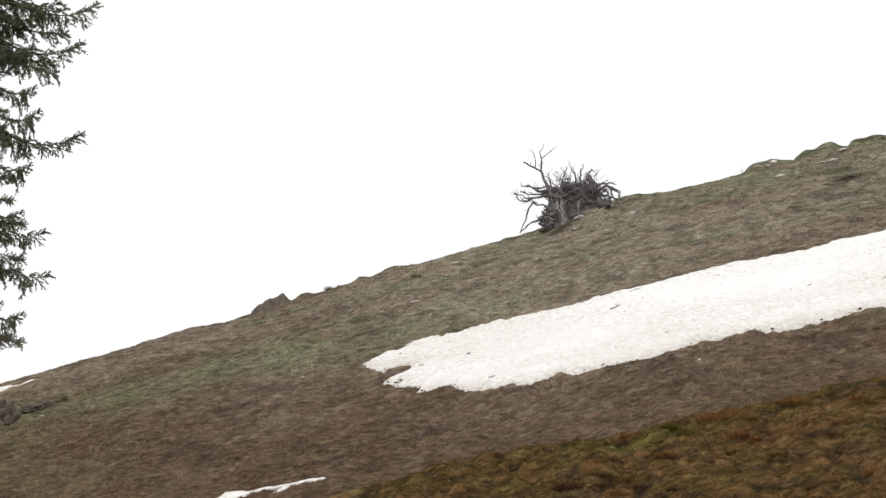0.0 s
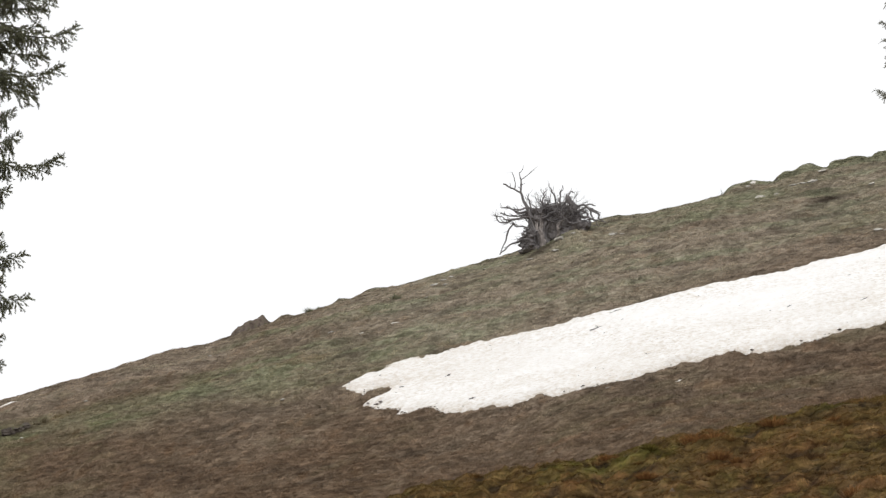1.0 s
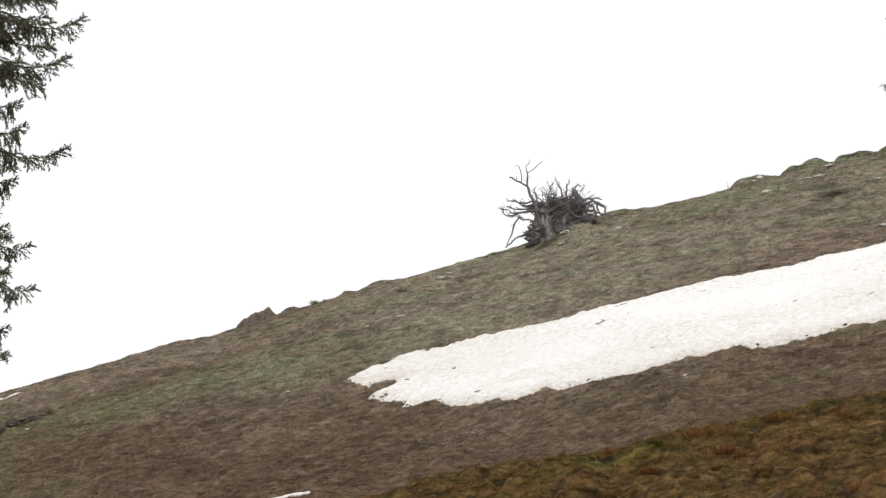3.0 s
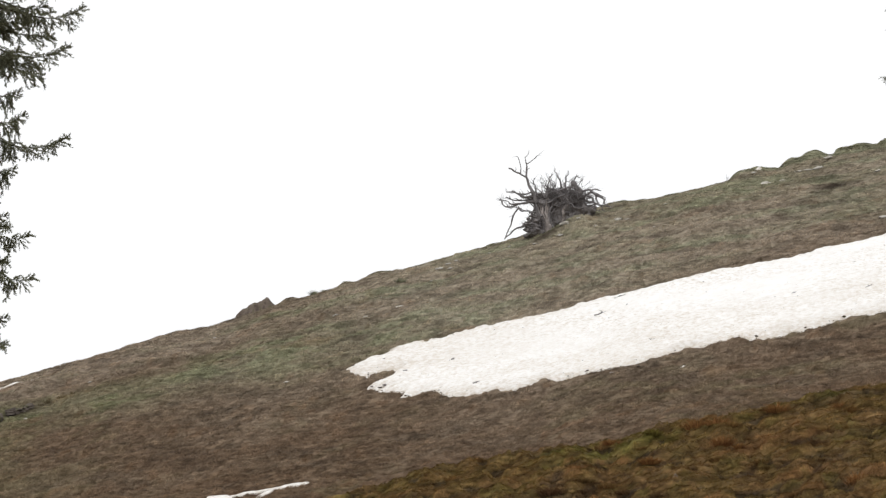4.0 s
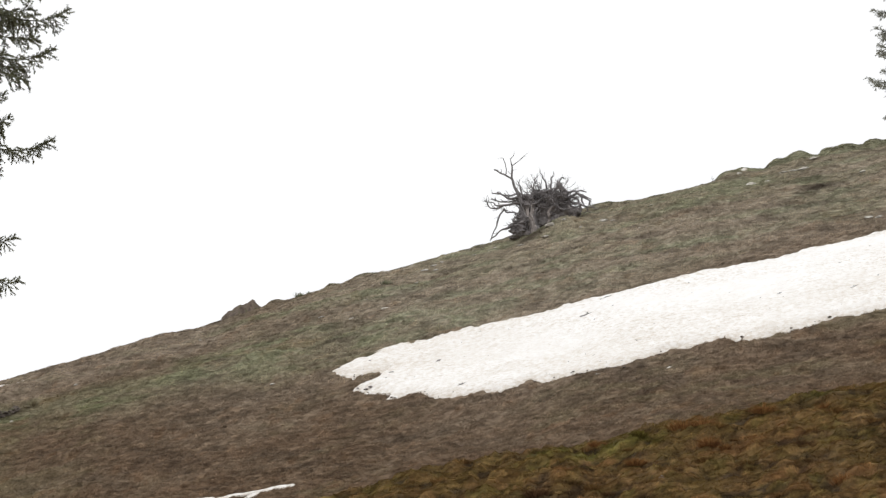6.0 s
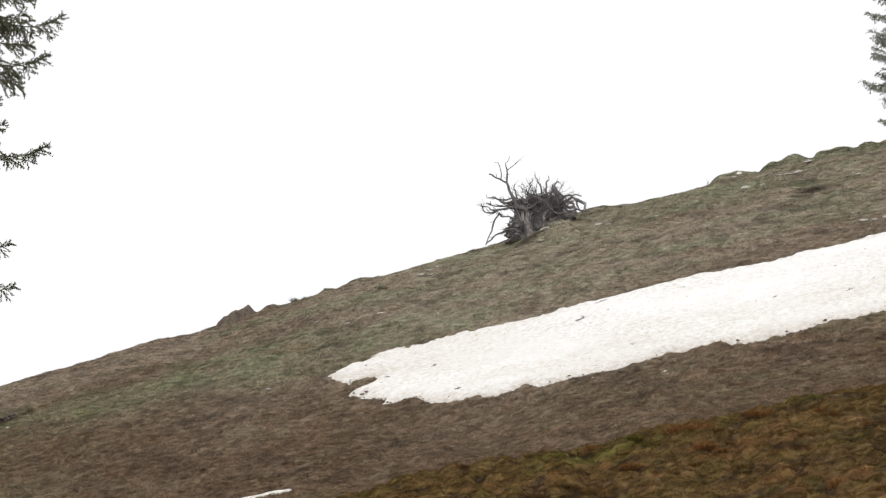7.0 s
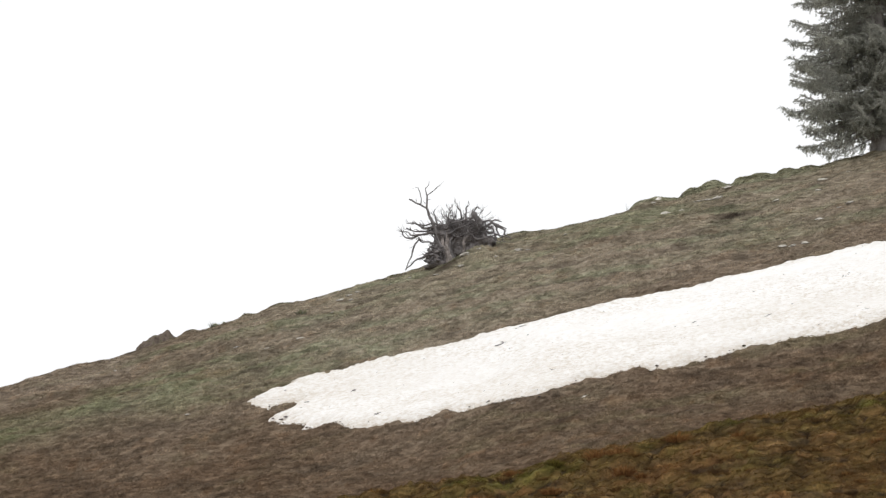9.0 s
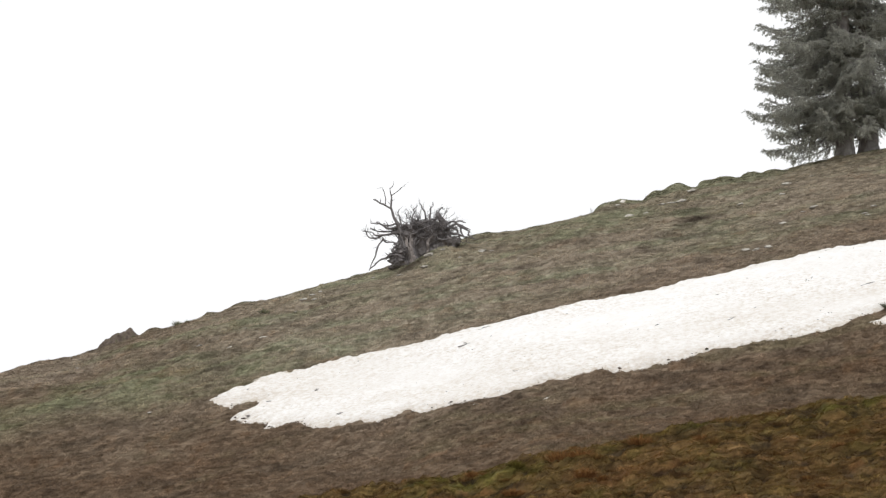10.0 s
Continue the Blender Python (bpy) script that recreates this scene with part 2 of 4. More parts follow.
def fast_mesh(name, verts, faces, mat, smooth=False):
    """A mesh from arrays; all faces have the same number of corners."""
    me = bpy.data.meshes.new(name)
    n, k = faces.shape
    me.vertices.add(len(verts))
    me.vertices.foreach_set("co", np.ascontiguousarray(verts, np.float32).ravel())
    me.loops.add(n * k)
    me.loops.foreach_set("vertex_index", np.ascontiguousarray(faces, np.int32).ravel())
    me.polygons.add(n)
    me.polygons.foreach_set("loop_start", np.arange(0, n * k, k, dtype=np.int32))
    me.materials.append(mat)
    me.update(calc_edges=True)
    me.polygons.foreach_set("use_smooth", np.full(n, smooth))
    me.validate()
    return me


def attach(me, **values):
    for key, value in values.items():
        me.attributes.new(key, "FLOAT", "POINT").data.foreach_set("value", np.ascontiguousarray(value, np.float32).ravel())


def part(name, me, parent, label="", m=None):
    """One mesh as a part of a thing."""
    ob = new(name, me)
    ob.parent = parent
    if m is not None:
        ob.matrix_basis = m
    return tagged(ob, label)


def base(name, x, y, z, label, category, group=""):
    """The Empty at a thing's foot."""
    ob = new(name)
    ob.location = (x, y, z)
    return tagged(ob, label, category, group)


def grid_faces(nx, ny):
    i = np.arange(nx * ny).reshape(ny, nx)
    return np.stack((i[:-1, :-1], i[:-1, 1:], i[1:, 1:], i[1:, :-1]), -1).reshape(-1, 4)


def tube(verts, faces, points, radii, sides=7, wob=0.0, rng=None, flat=1.0):
    """A tapered, bent round limb through points, added to verts and faces. Rings along a smooth curve."""
    pts = [Vector(p) for p in points]
    line, rad = [], []
    for i in range(len(pts) - 1):
        a, b = pts[max(i - 1, 0)], pts[min(i + 2, len(pts) - 1)]
        for k in range(4):
            s = k / 4
            p, q = pts[i], pts[i + 1]
            line.append(0.5 * (2 * p + (q - a) * s + (2 * a - 5 * p + 4 * q - b) * s * s + (3 * p - a - 3 * q + b) * s ** 3))
            rad.append(radii[i] + (radii[i + 1] - radii[i]) * s)
    line.append(pts[-1])
    rad.append(radii[-1])
    start = len(verts)
    for i, p in enumerate(line):
        d = (line[min(i + 1, len(line) - 1)] - line[max(i - 1, 0)]).normalized()
        e = d.cross(Vector((0.2, 1, 0.1))).normalized()
        g = d.cross(e)
        for k in range(sides):
            a = 2 * math.pi * k / sides
            r = rad[i] * (1 + (rng.uniform(-wob, wob) if rng else 0))
            verts.append(p + e * (math.cos(a) * r) + g * (math.sin(a) * r * flat))
    for i in range(len(line) - 1):
        for k in range(sides):
            a, b = start + i * sides + k, start + i * sides + (k + 1) % sides
            faces.append((a, b, b + sides, a + sides))
    faces.append(tuple(start + k for k in range(sides))[::-1])
    end = start + (len(line) - 1) * sides
    faces.append(tuple(end + k for k in range(sides)))


def lump(rng, sx, sy, sz, rough=0.25, detail=3, facets=6, name="lump", mat=None, smooth=True):
    """A rough stone or clod: a ball cut by a few planes and roughened. Its foot is at z = -0.3 sz."""
    bm = bmesh.new()
    bmesh.ops.create_icosphere(bm, subdivisions=detail, radius=1)
    cuts = [(Vector((rng.uniform(-1, 1), rng.uniform(-1, 1), rng.uniform(-0.3, 1))).normalized(), rng.uniform(0.55, 0.85)) for _ in range(facets)]
    off = Vector((rng.uniform(0, 50), rng.uniform(0, 50), 0))
    for v in bm.verts:
        p = v.co.copy()
        for d, h in cuts:
            over = p.dot(d) - h
            if over > 0:
                p -= d * over * 0.85
        p *= 1 + rough * noise.noise(p * 1.7 + off) + 0.4 * rough * noise.noise(p * 4.5 + off)
        v.co = (p.x * sx, p.y * sy, p.z * sz)
    me = bpy.data.meshes.new(name)
    bm.to_mesh(me)
    bm.free()
    me.materials.append(mat)
    if smooth:
        me.polygons.foreach_set("use_smooth", np.ones(len(me.polygons), bool))
    return me


# ---- ground ----
def spaced(*runs):
    """Grid lines: runs of (start, end, gap)."""
    return np.concatenate([np.arange(a, b - 1e-6, g) for a, b, g in runs] + [[runs[-1][1]]])


def cover(x, y):
    """How green, rusty and earthy the turf is at each place, how far painted haze pales it, and whether it grows on the
    near fold.
    """
    x, y = np.asarray(x, float), np.asarray(y, float)
    u = CREST_Y - y
    s, n = contour(x, y)
    n = n + 0.14 * wave(s, n, 1.6, 20)
    spots = 0.5 + 0.5 * wave(x, y, 1.7, 21) + 0.3 * wave(x, y, 0.6, 22)
    drift = 0.5 + 0.5 * wave(x, y, 5.0, 23)
    tufts = step(-0.5, 0.5, wave(0.3 * s, n, 0.5, 45) + 0.5 * wave(0.5 * s, n, 0.22, 46))
    streaks = step(-0.35, 0.55, wave(0.22 * s, n, 1.1, 47) + 0.45 * wave(0.4 * s, n, 0.45, 48))
    # a strip of fresh grass that crosses the slope, nearer the crest towards its low end
    middle = np.clip(12.0 + 0.21 * x, 8.0, 12.0) + 0.5 * wave(x, y, 4, 25)
    band = np.exp(-((u - middle) / (1.3 + 0.05 * np.clip(x + 18, 0, 20))) ** 2) * step(8, -1, x)
    upper = step(-3, 1, u) * step(2.0, -1.5, u - middle)
    green = band * (0.12 + 0.26 * step(0, -9, x) + 0.12 * step(-10, -15, x) + 0.42 * tufts * (0.4 + 0.6 * spots))
    green = green + upper * step(-12, -4, x) * (0.08 + 0.78 * streaks * (0.35 + 0.65 * tufts)) + 0.22 * step(8, 2, u) * step(-4, 4, x)
    green = green + upper * step(-4, -12, x) * 0.26 * streaks * tufts
    green = green + 0.22 * step(2.6, 0.8, u + wave(x, y, 2.0, 49)) * step(-10, -5, x)
    green = green + 0.4 * step(-15, -18, x) * np.exp(-((u - 12.5) / 3.0) ** 2) * (0.5 + 0.5 * tufts)
    green = green + 0.20 * step(-9, -16, x) * step(9, 12, u) * step(24, 14, u) * streaks + 0.22 * step(0.45, 0.9, spots) * drift * tufts
    green = green + 0.22 * step(13, 17, u) * streaks * tufts * step(1, 10, x)
    fold = step(92, 88, y)
    fine = step(58, 62, y) * step(144, 141, y) * step(-30, -24, x) * step(37, 31, x)
    spots = 0.5 + (spots - 0.5) * fine
    clumps = step(-0.5, 0.5, wave(x, 0.4 * y, 0.35, 51) + 0.5 * wave(x, 0.5 * y, 0.16, 52))
    lip = step(73.5, 77.5, y + 0.8 * wave(x, y, 2.5, 50)) * step(-2, 5, x)
    green = green * (1 - fold) + fold * (0.03 + 0.20 * clumps + lip * (0.12 + 0.40 * step(0.4, 0.8, spots)) + 0.30 * step(0.5, 0.9, spots) * clumps)
    rust = step(0.78, 1.08, 0.5 + 0.5 * wave(x, y, 0.9, 26) + 0.3 * wave(x, y, 0.35, 27)) * (0.14 + 0.30 * fold) * fine
    earth = 0.34 * fine * step(0.66, 1.0, 0.5 + 0.5 * wave(0.4 * s, n, 0.7, 28) + 0.3 * wave(0.5 * s, n, 0.3, 29)) * step(-1, 3, u)
    # the first patch paints a hollow's shade; the others are bare earth
    for cx, cy, rx, ry in ((17.5, 132.9, 0.9, 0.40), (-17.2, 132.0, 0.8, 0.4), (-8.35, 138.6, 0.7, 0.8), (5.15, 135.9, 0.7, 0.45)):
        earth = np.maximum(earth, 0.95 * np.exp(-((x - cx) / rx) ** 2 - ((y - cy) / ry) ** 2))
    # shade in the dips between the fold's tussocks, painted with the earth tone
    hollow_shade = wave(0.7 * x, 0.38 * y, 0.24, 17) + 0.5 * wave(x, 0.5 * y, 0.13, 18)
    earth = np.maximum(earth, fold * fine * 0.66 * step(-0.15, -0.75, hollow_shade))
    # where haze is painted into the turf: strongest near the crest, uphill
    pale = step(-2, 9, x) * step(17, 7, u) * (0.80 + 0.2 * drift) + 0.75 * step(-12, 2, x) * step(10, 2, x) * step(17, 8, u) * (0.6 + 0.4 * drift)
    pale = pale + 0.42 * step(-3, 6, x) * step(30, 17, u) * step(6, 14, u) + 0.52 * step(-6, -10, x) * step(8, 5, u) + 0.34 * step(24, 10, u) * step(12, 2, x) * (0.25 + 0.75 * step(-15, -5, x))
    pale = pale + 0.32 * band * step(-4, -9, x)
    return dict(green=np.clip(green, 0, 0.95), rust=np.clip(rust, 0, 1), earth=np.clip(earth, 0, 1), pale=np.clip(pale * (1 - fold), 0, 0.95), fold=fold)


def build_ground():
    xs = spaced((-2500, -300, 220), (-300, -60, 30), (-60, -24, 2.0), (-24, 31, 0.11), (31, 60, 1.5), (60, 300, 30), (300, 2501, 220))
    ys = spaced((-2500, -200, 230), (-200, -20, 20), (-20, 60, 2.5), (60, 84, 0.11), (84, 106, 0.6), (106, 142.5, 0.11), (142.5, 160, 1.0), (160, 600, 20), (600, 3001, 200))
    gx, gy = np.meshgrid(xs, ys)
    gz = ground(gx, gy)
    me = fast_mesh("ground", np.stack((gx, gy, gz), -1).reshape(-1, 3), grid_faces(len(xs), len(ys)), TURF, True)
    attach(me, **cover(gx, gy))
    tagged(new("ground", me), "grassy alpine hillside of matted brown and green turf", "hillside", kind="structure")


build_ground()


# ---- snow ----
SNOWFIELD = ((-3.36, 126.56), (-3.17, 126.84), (-2.74, 127.12), (-1.93, 126.98), (-1.47, 127.06), (-1.01, 127.06), (1.98, 126.98), (4.05, 126.72), (5.86, 126.18),
             (9.53, 126.00), (11.47, 125.92), (14.49, 125.14), (17.88, 124.86), (20.50, 124.38), (23.88, 123.64), (30.00, 122.80), (30.50, 117.20), (26.00,
             117.50), (22.59, 117.30), (21.11, 116.96), (20.30, 116.60), (17.89, 117.26), (15.27, 117.60), (12.73, 117.88), (9.81, 118.82), (7.84, 118.44), (5.75,
             119.48), (4.68, 119.94), (3.38, 119.92), (1.12, 121.14), (0.61, 121.54), (0.35, 122.08), (-0.27, 122.54), (-0.40, 122.32), (-1.04, 122.50), (-0.84,
             122.98), (-1.38, 123.42), (-1.94, 123.42), (-1.79, 123.80), (-2.38, 124.16), (-1.89, 124.72), (-1.22, 125.26), (-2.13, 125.52), (-2.26, 125.24),
             (-2.63, 125.36), (-2.82, 125.88))


def inside(poly, x, y):
    """Signed distance to an outline: above zero within it."""
    best, odd = np.full(x.shape, 1e9), np.zeros(x.shape, bool)
    for (ax, ay), (bx, by) in zip(poly, poly[1:] + poly[:1]):
        dx, dy = bx - ax, by - ay
        s = np.clip(((x - ax) * dx + (y - ay) * dy) / (dx * dx + dy * dy), 0, 1)
        best = np.minimum(best, np.hypot(x - ax - s * dx, y - ay - s * dy))
        if dy:
            odd ^= ((ay > y) != (by > y)) & (x < ax + (y - ay) * dx / dy)
    return np.where(odd, best, -best)


def snow_patch(poly, thick, ragged, gap, label, group=""):
    px, py = [p[0] for p in poly], [p[1] for p in poly]
    xs, ys = np.arange(min(px) - 0.5, max(px) + 0.5, gap), np.arange(min(py) - 0.5, max(py) + 0.5, gap)
    gx, gy = np.meshgrid(xs, ys)
    d = inside(poly, gx, gy) + ragged * (wave(gx * 0.7, gy, 0.8, 31) * 0.5 + wave(gx * 0.6, gy, 0.33, 32) * 0.6 + wave(gx, gy, 0.17, 33) * 0.35)
    h = np.where(d > 0, thick * (1 - np.exp(-d / (1.6 * thick))), d * 1.2)
    cups = 0.065 * np.abs(wave(gx * 0.6 - 0.3 * gy, gy, 0.5, 34)) + 0.045 * np.abs(wave(gx * 0.7 - 0.3 * gy, gy, 0.27, 35))
    z = hill(gx, gy) + 0.8 * turf(gx, gy) * np.exp(-np.maximum(d, 0) / 0.5) + h + cups * step(0.05, 0.5, d) + 0.02
    f = grid_faces(len(xs), len(ys))
    f = f[(d.ravel()[f] > -0.22).all(1)]
    used, back = np.unique(f, return_inverse=True)
    v = np.stack((gx, gy, z), -1).reshape(-1, 3)[used]
    me = fast_mesh("snow_patch", v, back.reshape(-1, 4), SNOW, True)
    lower = step(0.3, -1.6, gy - np.interp(gx, (-3, 2, 10, 25), (125.6, 124.4, 122.2, 120.4)))
    lower = np.maximum(lower, step(9, 1, gx))
    grime = 0.6 * lower * (0.35 + 0.65 * step(0.2, 0.75, 0.5 + 0.5 * wave(0.25 * gx, gy + 0.25 * gx, 0.9, 36)))
    attach(me, rim=np.exp(-np.maximum(d, 0) / 0.25).ravel()[used], grime=grime.ravel()[used])
    return tagged(new("snow_patch", me), label, "snow patch", group)


def build_snow():
    old = "remnants of old snow on the slope"
    snow_patch(SNOWFIELD, 0.16, 0.2, 0.05, "long patch of dirty old snow melting on the slope", old)
    snow_patch(((-20.89, 137.12), (-19.98, 136.80), (-19.38, 136.84), (-18.87, 136.70), (-18.64, 136.50), (-18.24, 136.62), (-17.88, 136.68), (-17.57, 136.34), (-18.19, 136.28), (-18.81, 136.30), (-19.26, 135.78), (-19.84, 135.35), (-20.80, 135.10)), 0.09, 0.06, 0.04, "narrow strip of snow below the crest", old)
    snow_patch(((-17.28, 136.22), (-17.09, 136.22), (-16.91, 136.16), (-16.91, 136.02), (-17.06, 136.00), (-17.20, 136.00)), 0.01, 0.01, 0.025, "small scrap of snow below the crest", old)
    snow_patch(((-8.58, 116.86), (-8.39, 117.18), (-8.14, 117.46), (-7.67, 117.38), (-7.24, 117.14), (-6.71, 117.04), (-6.28, 116.84), (-5.75, 116.76), (-5.12, 116.66), (-4.37, 116.36), (-4.30, 116.16), (-4.78, 116.18), (-5.20, 116.28), (-5.63, 116.54), (-6.16, 116.60), (-6.58, 116.62), (-7.07, 116.84), (-7.24, 116.58), (-7.51, 116.56), (-7.37, 116.04)), 0.05, 0.06, 0.035, "thin ragged strip of snow on brown grass", old)
    snow_patch(((-6.32, 116.20), (-6.11, 116.42), (-5.85, 116.62), (-5.61, 116.58), (-5.68, 116.20), (-5.85, 115.94), (-6.12, 115.88)), 0.05, 0.06, 0.035, "thin ragged tongue of snow on brown grass", old)
    snow_patch(((21.7, 116.3), (22.4, 116.5), (23.4, 116.3), (22.4, 115.8)), 0.07, 0.12, 0.05, "small scrap of snow beside the long patch", old)
    snow_patch(((6.9, 118.22), (7.0, 118.28), (7.1, 118.22), (7.0, 118.16)), 0.03, 0.03, 0.04, "fist-sized crumb of snow on brown grass", old)
    snow_patch(((14.71, 138.94), (14.87, 139.12), (15.03, 138.94), (14.87, 138.76)), 0.04, 0.02, 0.03, "hand-sized scrap of snow among crest stones", old)
    snow_patch(((9.5, 117.25), (9.6, 117.3), (9.75, 117.26), (9.6, 117.2)), 0.03, 0.03, 0.04, "fist-sized crumb of snow on brown grass", old)


build_snow()


# ---- grass ----
def grass(name, count, x0, x1, y0, y1, long, wide, lift, blades, label, seed):
    """Tufts of matted blades, combed downhill by the snow, scattered over a stretch of the slope."""
    rng = np.random.default_rng(seed)
    tx, ty = rng.uniform(x0, x1, count), rng.uniform(y0, y1, count)
    ok = rng.uniform(0, 1, count) < 0.5 + 0.5 * step(-0.4, 0.5, wave(tx, ty, 0.5, 41))
    ok &= inside(SNOWFIELD, tx, ty) < -0.05
    tx, ty = tx[ok], ty[ok]
    ts, tn = contour(tx, ty)
    n, k = len(tx), blades
    ang = -np.pi / 2 + rng.normal(0, 0.5, (n, 1)) + rng.normal(0, 0.55, (n, k))
    size = rng.uniform(0.6, 1.4, (n, 1)) * long * rng.uniform(0.6, 1.2, (n, k))
    bx = tx[:, None] + rng.normal(0, 0.06, (n, k))
    by = ty[:, None] + rng.normal(0, 0.05, (n, k))
    bz = ground(bx, by) + 0.004 + 0.035 * step(139.4, 137.5, by)
    lean = rng.uniform(0.6, 1.0, (n, k))
    dx, dy = np.cos(ang) * lean, np.sin(ang) * lean
    sx, sy = -np.sin(ang) * wide / 2, np.cos(ang) * wide / 2
    ex, ey = bx + dx * size, by + dy * size
    tip = np.stack((ex, ey, ground(ex, ey) + rng.uniform(-0.01, lift, (n, k))), -1)
    a = np.stack((bx - sx, by - sy, bz), -1)
    b = np.stack((bx + sx, by + sy, bz), -1)
    v = np.stack((a, b, tip), 2).reshape(-1, 3)
    me = fast_mesh(name, v, np.arange(len(v)).reshape(-1, 3), BLADES)
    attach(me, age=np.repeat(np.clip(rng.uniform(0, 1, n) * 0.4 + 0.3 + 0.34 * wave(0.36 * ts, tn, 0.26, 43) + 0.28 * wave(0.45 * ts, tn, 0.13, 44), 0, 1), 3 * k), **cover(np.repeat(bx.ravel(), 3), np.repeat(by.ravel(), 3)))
    tagged(new(name, me), label, "grass", kind="stuff")


grass("slope_grass", 190000, -22, 29, 107, 141, 0.12, 0.040, 0.05, 5, "matted brown and green grass on the slope", 5)
grass("fold_grass", 60000, -2, 15, 62, 82, 0.16, 0.020, 0.10, 8, "tufty olive and rusty grass on the near fold", 6)
grass("crest_grass", 16000, -22, 29, 138.6, 140.8, 0.10, 0.016, 0.05, 5, "short rough grass along the crest", 7)


# ---- the uprooted stump on the crest ----
def limb(name, parent, points, radii, mat, rng, sides=7, forks=0, label="", wob=0.12, bent=0.075):
    """One root or branch, with a few smaller twigs that fork from it."""
    v, f = [], []
    kink, thick = [], []
    for i, p in enumerate(points):
        kink.append(Vector(p))
        thick.append(radii[i])
        if i + 1 < len(points) and forks:
            q = Vector(p).lerp(Vector(points[i + 1]), rng.uniform(0.4, 0.6))
            kink.append(q + Vector((rng.uniform(-1, 1), rng.uniform(-1, 1), rng.uniform(-1, 1))) * bent)
            thick.append((radii[i] + radii[i + 1]) * rng.uniform(0.42, 0.62))
    tube(v, f, kink, thick, sides, wob, rng)
    for _ in range(forks):
        i = rng.randrange(1, len(points))
        p = Vector(points[i - 1]).lerp(Vector(points[i]), rng.uniform(0.3, 1.0))
        way = (Vector(points[i]) - Vector(points[i - 1])).normalized()
        way = (way + Vector((rng.uniform(-1, 1), rng.uniform(-0.7, 0.7), rng.uniform(-0.6, 1.0))) * 0.9).normalized()
        ln = rng.uniform(0.08, 0.34)
        r = radii[i] * rng.uniform(0.3, 0.5) + 0.004
        bend = Vector((rng.uniform(-1, 1), rng.uniform(-1, 1), rng.uniform(-0.8, 1))) * ln * 0.14
        q = p + way * ln
        tube(v, f, (p, p.lerp(q, 0.5) + bend, q), (r, r * 0.7, r * 0.25), 5, wob, rng)
    return part(name, mesh_of(name, v, f, mat, smooth=True), parent, label)


def uprooted_stump(x, y, z):
    rng = random.Random(17)
    top = base("tree_stump", x, y, z, "grey weathered stump of an uprooted tree with spiky roots", "tree stump")
    # the mass of soil and woven roots behind the fan
    def mass(name, cx, cy, cz, sx, sy, sz, lean, seed, label):
        me = lump(random.Random(seed), sx, sy, sz, 0.5, 4, 1, name, ROOTSOIL)
        part(name, me, top, label, pose(cx, cy, cz, 0, lean, 0))
    for cx, cz, sx, sz, lean, seed in ((0.80, 1.20, 0.85, 0.80, 0, 3), (1.35, 1.15, 0.62, 0.62, 20, 4), (0.20, 1.38, 0.62, 0.55, -14, 8), (1.0, 1.62, 0.55, 0.45, 0, 9), (1.72, 1.1, 0.40, 0.42, 40, 10), (1.25, 0.78, 0.75, 0.36, -18, 15), (1.95, 1.02, 0.42, 0.34, -20, 16), (0.62, 0.62, 0.48, 0.42, -10, 18)):
        mass("root_plate", cx, 0.45, cz, sx, 0.40, sz, lean, seed, "dark mass of earth and woven roots")
    for cx, cz, sx, sz, seed in ((-0.34, 0.36, 0.42, 0.32, 5), (-0.22, 0.06, 0.42, 0.26, 6), (-0.62, 0.22, 0.22, 0.14, 7), (-0.56, -0.08, 0.28, 0.14, 19), (0.05, -0.02, 0.40, 0.16, 11), (-0.22, 0.62, 0.36, 0.26, 12)):
        mass("earth_clod", cx, 0.2, cz, sx, 0.36, sz, -10, seed, "dark lump of earth under the roots")
    # the bleached foot of the trunk and its ribs
    for k in range(16):
        g = k / 15 + rng.uniform(-0.04, 0.04)
        foot = Vector((0.05 + 0.48 * g, -0.02 - 0.2 * math.sin(math.pi * g) + rng.uniform(-0.06, 0.06), rng.uniform(-0.14, 0.1)))
        waist = Vector((0.08 + 0.26 * g + rng.uniform(-0.05, 0.05), -0.05 - 0.14 * math.sin(math.pi * g) + rng.uniform(-0.05, 0.05), 0.38 + rng.uniform(-0.1, 0.1)))
        neck = Vector((-0.22 + 0.55 * g + rng.uniform(-0.06, 0.06), -0.03 - 0.1 * math.sin(math.pi * g) + rng.uniform(-0.05, 0.08), 0.85 + rng.uniform(-0.14, 0.14)))
        head = Vector((-0.62 + 1.45 * g, 0.08, 1.5 + rng.uniform(-0.3, 0.3)))
        limb("trunk_rib", top, (foot, waist, neck, head), (0.10 * rng.uniform(0.5, 1.2), 0.08 * rng.uniform(0.6, 1.2), 0.055 * rng.uniform(0.6, 1.2), 0.018), PALEWOOD if 0.15 < g < 0.7 else DEADWOOD, rng, 7, 3, "bleached, furrowed foot of the trunk", 0.35)
    limb("trunk_rib", top, ((0.86, 0.0, 0.5), (0.9, -0.06, 0.85), (1.0, -0.06, 1.2), (1.12, 0.02, 1.55)), (0.06, 0.07, 0.05, 0.03), PALEWOOD, rng, 7, 1, "bleached, furrowed foot of the trunk", 0.25)
    # the tall forked branch that still stands
    limb("forked_branch", top, ((-0.25, 0.0, 1.35), (-0.42, 0.0, 1.75), (-0.62, 0.02, 2.15), (-0.74, 0.0, 2.55), (-0.72, 0.0, 3.05), (-0.80, 0.02, 3.45)), (0.095, 0.076, 0.062, 0.050, 0.033, 0.009), DEADWOOD, rng, 8, 3, "bare antler-like branch", 0.12, 0.02)
